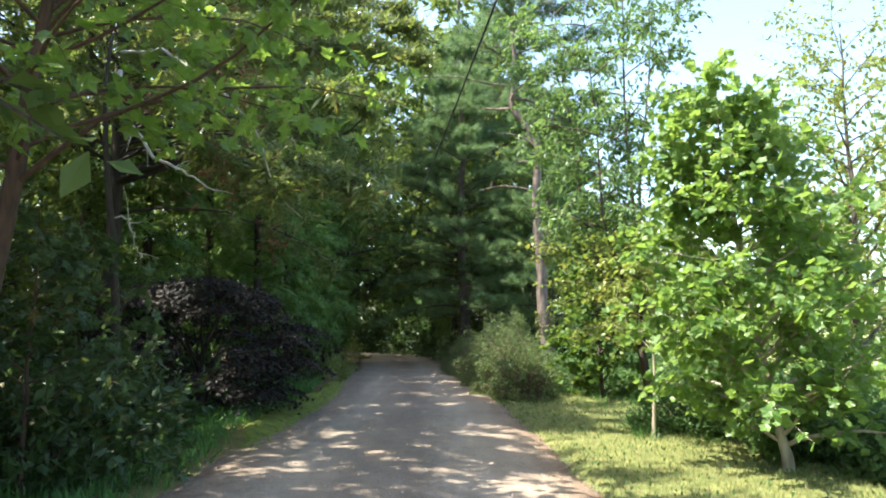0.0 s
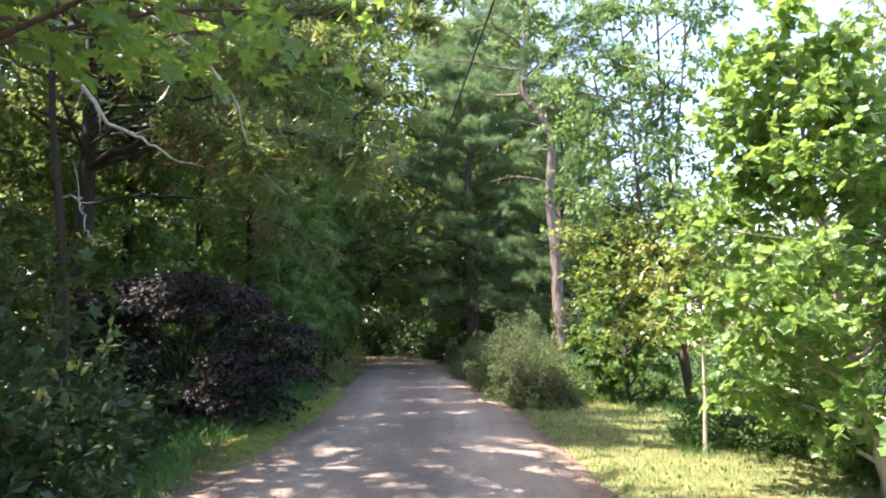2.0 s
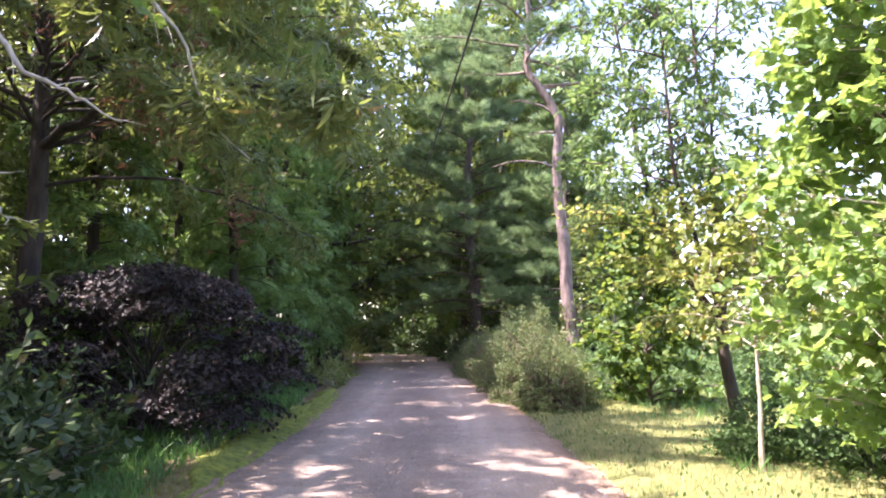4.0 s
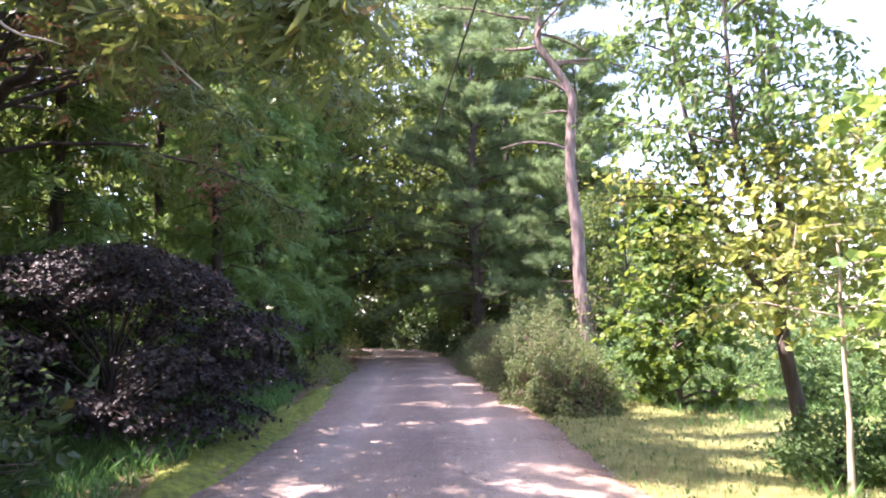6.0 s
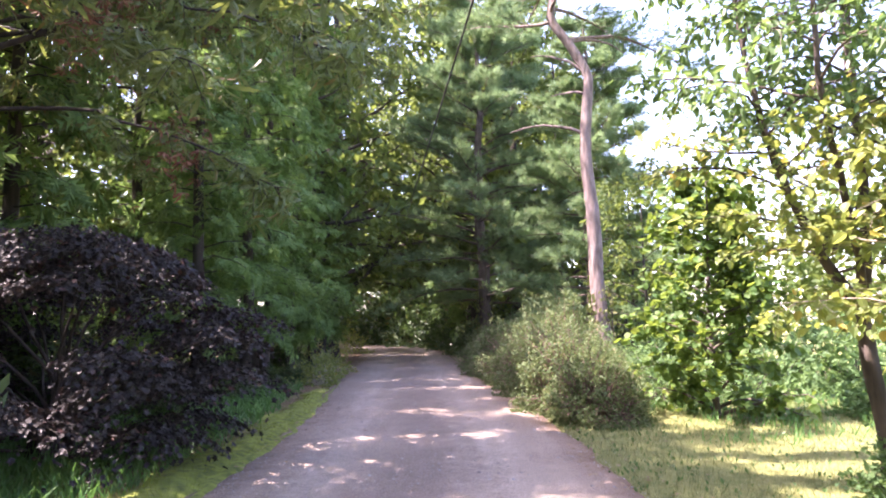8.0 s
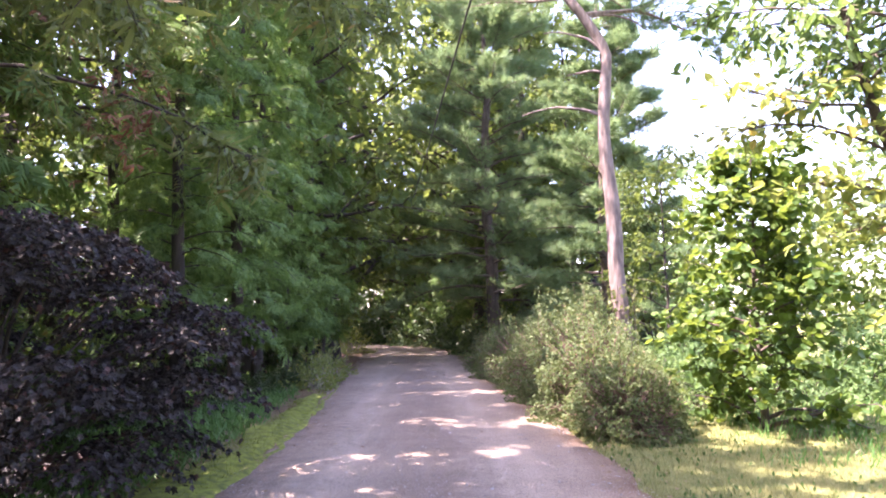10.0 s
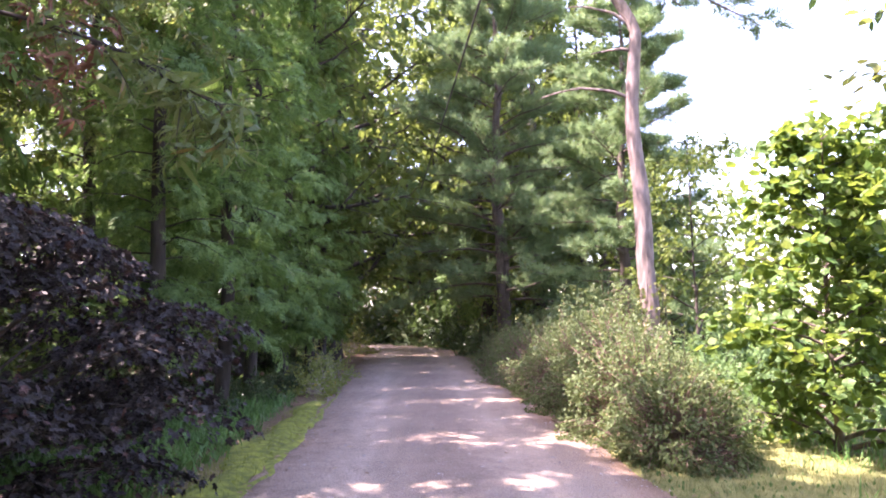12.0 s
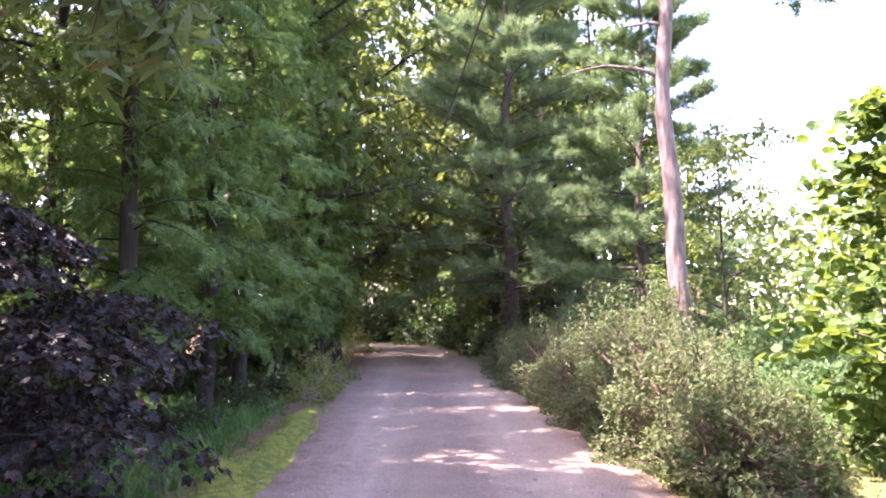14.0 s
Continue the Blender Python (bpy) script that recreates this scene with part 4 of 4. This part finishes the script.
for x, y, turn, sc in [(-7.0, 22.5, 200, 1.0), (-9.5, 10.8, 280, 1.1), (-7.2, 13.4, 140, 0.75), (-8.3, 12.4, 200, 0.9), (-10.8, 16.5, 80, 1.1), (-12.0, 19.5, 300, 1.2), (-6.8, 5.5, 20, 0.9), (-6.6, 31, 90, 1.2), (-6.4, 37, 200, 1.1), (5.0, 23.5, 40, 0.9),
                       (6.0, 28, 300, 1.1), (3.0, 34.5, 160, 1.1), (0.6, 36.5, 10, 0.9), (-8.6, 8.4, 70, 1.0), (-10.5, 14.0, 210, 1.2), (-7.2, 16.0, 300, 0.8), (-8.5, 25, 20, 1.0)]:
    again(under, x, y, turn, sc)
c3 = put(cedar(43, 11.0, 1.5, 4, 2.0), -6.6, 20.4)
# The last copy is added only to block sun flecks on the lane.
for x, y, turn, sc in [(0.9, 40.5, 10, 0.75), (-1.0, 45.0, 160, 0.8), (-3.4, 50.0, 30, 0.9), (0.3, 38.0, 200, 0.7), (-0.2, 42.6, 80, 0.8), (-1.9, 46.8, 300, 0.85), (-2.9, 48.6, 120, 0.8), (-4.6, 51.8, 250, 0.95), (-5.6, 33.0, 0, 0.95), (-6.5, 14.3, 170, 1.05)]:
    again(c3, x, y, turn, sc)
# These bushes keep the shade in their leaf colour; many fill dark gaps.
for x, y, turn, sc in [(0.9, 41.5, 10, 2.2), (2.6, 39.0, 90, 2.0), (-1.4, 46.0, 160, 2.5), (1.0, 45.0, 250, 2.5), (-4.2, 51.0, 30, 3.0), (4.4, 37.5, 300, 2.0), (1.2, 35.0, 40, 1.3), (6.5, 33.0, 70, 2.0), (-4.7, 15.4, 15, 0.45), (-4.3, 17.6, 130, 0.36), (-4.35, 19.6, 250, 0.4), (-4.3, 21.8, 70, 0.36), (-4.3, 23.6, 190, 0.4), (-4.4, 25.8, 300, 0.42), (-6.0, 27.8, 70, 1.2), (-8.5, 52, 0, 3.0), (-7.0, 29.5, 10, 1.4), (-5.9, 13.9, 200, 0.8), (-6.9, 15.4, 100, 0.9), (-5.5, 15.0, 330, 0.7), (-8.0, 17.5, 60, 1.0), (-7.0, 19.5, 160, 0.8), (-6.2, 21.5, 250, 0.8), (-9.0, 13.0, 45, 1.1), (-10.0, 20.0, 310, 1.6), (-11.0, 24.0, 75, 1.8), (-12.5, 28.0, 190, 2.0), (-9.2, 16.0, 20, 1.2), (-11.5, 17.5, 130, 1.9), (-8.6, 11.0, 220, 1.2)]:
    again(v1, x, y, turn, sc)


def far_woods():
    """The woods that close the view all round: overlapping leafy crowns down to the ground."""
    rng = np.random.default_rng(99)
    s = Shape()
    for i in range(84):
        a = 2 * math.pi * i / 84 + rng.normal() * 0.03
        open_side = 0.25 < a < 1.32
        d = rng.uniform(46, 62) if open_side else rng.uniform(44, 66)
        h = rng.uniform(11, 16) if open_side else rng.uniform(15, 21)
        c = np.array((math.cos(a) * d, 12 + math.sin(a) * d, 0))
        at, out = lumpy(rng, 1200, (5.0, 5.0, h), 0.75, i * 1.7, 0.35)
        leaf_set(s, rng, SMALL, 0.88, at + c, out, 0.5, 0.8, 0.2)
    return tagged(new("far_woods", s.mesh("far_woods", OAK)), "distant leafy woods closing the view all round", "woods", kind="stuff")


far_woods()

# ---- overhead cable ----
q = np.linspace(0, 1, 60)
cy = -24 + 70 * q
s = Shape()
tube(s, np.stack([0.58 - 0.117 * (cy - 8.9), cy, 6.6 - 2.4 * q * (1 - q) - 0.6 * q], -1), np.full(60, 0.016), 6)
tagged(new("overhead_cable", s.mesh("overhead_cable", RUBBER, True)), "sagging black overhead cable strung between trees along the lane", "cable")

# ---- grass, moss, stones, litter ----


def blades(name, label, seed, count, area, size, mat, template=BLADE, keep=None, category="grass", flat=False, lift=0.0):
    rng = np.random.default_rng(seed)
    x, y = rng.uniform(area[0], area[1], count), rng.uniform(area[2], area[3], count)
    ok = np.ones(count, bool) if keep is None else keep(x, y, rng)
    x, y = x[ok], y[ok]
    z = ground_height(x, y) - 0.005 + (lift if lift else 0)
    n = len(x)
    s = Shape()
    tilt = rng.normal(size=(n, 3)) * np.array((0.4, 0.4, 0.1)) + np.array((0, 0, 1.0))
    if flat:
        tilt = rng.normal(size=(n, 3)) * np.array((1, 1, 0.12))
        z = np.maximum(z, np.where(np.abs(x - centre(y)) < half(y), 0.012, z)) + 0.015
    scatter(s, template, np.stack([x, y, z], -1), tilt, np.array((0, 0, 1.0)) + rng.normal(size=(n, 3)) * 0.15 if flat else rng.normal(size=(n, 3)), size * rng.uniform(0.5, 1.4, n))
    return tagged(new(name, s.mesh(name, mat)), label, category, kind="stuff")


def right_of(gap):
    return lambda x, y, rng: x > centre(y) + half(y) + gap + rng.exponential(0.05, len(x))


blades("lawn", "short sunlit yellow-green lawn beside the lane", 1, 60000, (1.0, 8.5, 1.5, 18), 0.075, GRASS_SUN, keep=right_of(-0.02))
blades("tall_grass", "taller green grass at the edge of the brush", 2, 16000, (2.6, 10, 6.5, 20), 0.17, GRASS_SHADE, keep=lambda x, y, rng: np.array([noise.noise(Vector((a, b, 0))) for a, b in zip(x * 0.9, y * 0.9)]) > 0.05 - 0.3 * (x > 5) + 0.5 * (y < 13) * (x < 4.4))
blades("lawn_weeds", "small round-leaved weeds among the lawn grass", 12, 6000, (1.0, 8.5, 2, 18), 0.045, BRUSH, SMALL, keep=right_of(0.0), category="weeds", lift=0.02)
blades("verge_grass", "long dark green grass on the shaded verge", 3, 40000, (-6.5, -2.4, 1.5, 20), 0.19, GRASS_SHADE, keep=lambda x, y, rng: x < centre(y) - half(y) - 0.05 - rng.exponential(0.25, len(x)) - np.clip((y - 8) * 0.2, 0, 0.42))
blades("verge_plants", "low leafy weeds on the shaded verge under the cedars", 4, 11000, (-6.5, -2.4, 8, 32), 0.1, BRUSH, OVATE, keep=lambda x, y, rng: x < centre(y) - half(y) - 0.5 - rng.exponential(0.6, len(x)), category="weeds")


def on_moss(x, y, rng):
    d = centre(y) - half(y) - x
    wide = 0.55 + 0.3 * np.array([noise.noise(Vector((0, b * 0.8, 9))) for b in y]) - 0.09 * np.clip(y - 15.5, 0, 6)
    return (d > -0.12 + 0.1 * rng.normal(size=len(x))) & (d < wide)


my = np.arange(8.0, 24, 0.12)
mu = np.linspace(0, 1, 9)
MU, MY = np.meshgrid(mu, my)
wide = 0.75 + 0.35 * bumps(MY * 0, MY, 0.8) - 0.09 * np.clip(MY - 15.5, 0, 6)
MX = centre(MY) - half(MY) + 0.14 + 0.1 * bumps(MY * 0 + 4, MY, 2.2) - MU * wide * np.clip((MY - 8) / 2.5, 0.1, 1)
MZ = ground_height(MX, MY) * (MU > 0.2) + np.where(MU > 0.2, 0, 0.0) + 0.045 * np.sin(np.pi * np.clip(MU, 0.02, 0.98)) ** 0.5 + 0.012 * bumps(MX, MY, 7.0) - 0.03 * ((MU < 0.05) | (MU > 0.95))
s = Shape()
w = len(mu)
i, j = np.meshgrid(np.arange(len(my) - 1), np.arange(w - 1), indexing="ij")
a, b, c, d = i * w + j, i * w + j + 1, (i + 1) * w + j + 1, (i + 1) * w + j
s.add(np.stack([MX, MY, MZ], -1), np.concatenate([np.stack([a, c, b], -1).reshape(-1, 3), np.stack([a, d, c], -1).reshape(-1, 3)]))
tagged(new("moss_bank", s.mesh("moss_bank", MOSS, True)), "low bank of bright moss along the lane's edge", "moss", kind="structure")
blades("moss", "bright yellow-green moss strip along the lane's edge", 5, 60000, (-5.2, -2.0, 8.5, 24), 0.04, MOSS_BLADES, keep=on_moss, category="moss", lift=0.035)
blades("leaf_litter", "dry brown leaves and bits scattered on the lane and verge", 6, 9000, (-9, 3.5, 1.5, 34), 0.065, DRY, SMALL, flat=True, category="leaf litter",
       keep=lambda x, y, rng: ((np.abs(x - centre(y)) > half(y) * 0.86) & ((x < 0) | (x < centre(y) + half(y) + 0.5))) | (rng.uniform(0, 1, len(x)) < 0.04))


def stones(seed, count):
    """Loose gravel on the lane, more of it between the tracks and along its edges."""
    rng = np.random.default_rng(seed)
    y = 2 + 26 * rng.uniform(0, 1, count) ** 1.4
    u = rng.uniform(-1.08, 1.08, count)
    ok = rng.uniform(0, 1, count) < 0.25 + 0.75 * np.abs(u) ** 4 + 0.3 * np.exp(-(u / 0.15) ** 2)
    y, u = y[ok], u[ok]
    n = len(y)
    tv = np.array([(1, 0, 0), (0, 1, 0), (-1, 0, 0), (0, -1, 0), (0.1, 0.1, 0.7), (0, 0, -0.5)], float)
    tf = np.array([(0, 1, 4), (1, 2, 4), (2, 3, 4), (3, 0, 4)])
    r = rng.uniform(0.004, 0.011, n) * (1 + 1.2 * (rng.uniform(0, 1, n) < 0.06))
    a = rng.uniform(0, 6.3, n)
    rot = np.stack([np.stack([np.cos(a), -np.sin(a)], -1), np.stack([np.sin(a), np.cos(a)], -1)], -2)
    v = np.repeat(tv[None], n, 0) * rng.uniform(0.6, 1.3, (n, 6, 3)) * r[:, None, None]
    v[..., :2] = np.einsum("nij,nkj->nki", rot, v[..., :2])
    x = centre(y) + u * half(y)
    v += np.stack([x, y, 0.03 - 0.022 * np.exp(-((np.abs(u) - 0.42) / 0.16) ** 2) - 0.03 * np.abs(u) ** 3], -1)[:, None]
    s = Shape()
    s.add(v, tf[None] + (np.arange(n) * 6)[:, None, None])
    tagged(new("gravel", s.mesh("gravel", STONE)), "loose grey stones strewn over the lane", "gravel", kind="stuff")


stones(8, 28000)
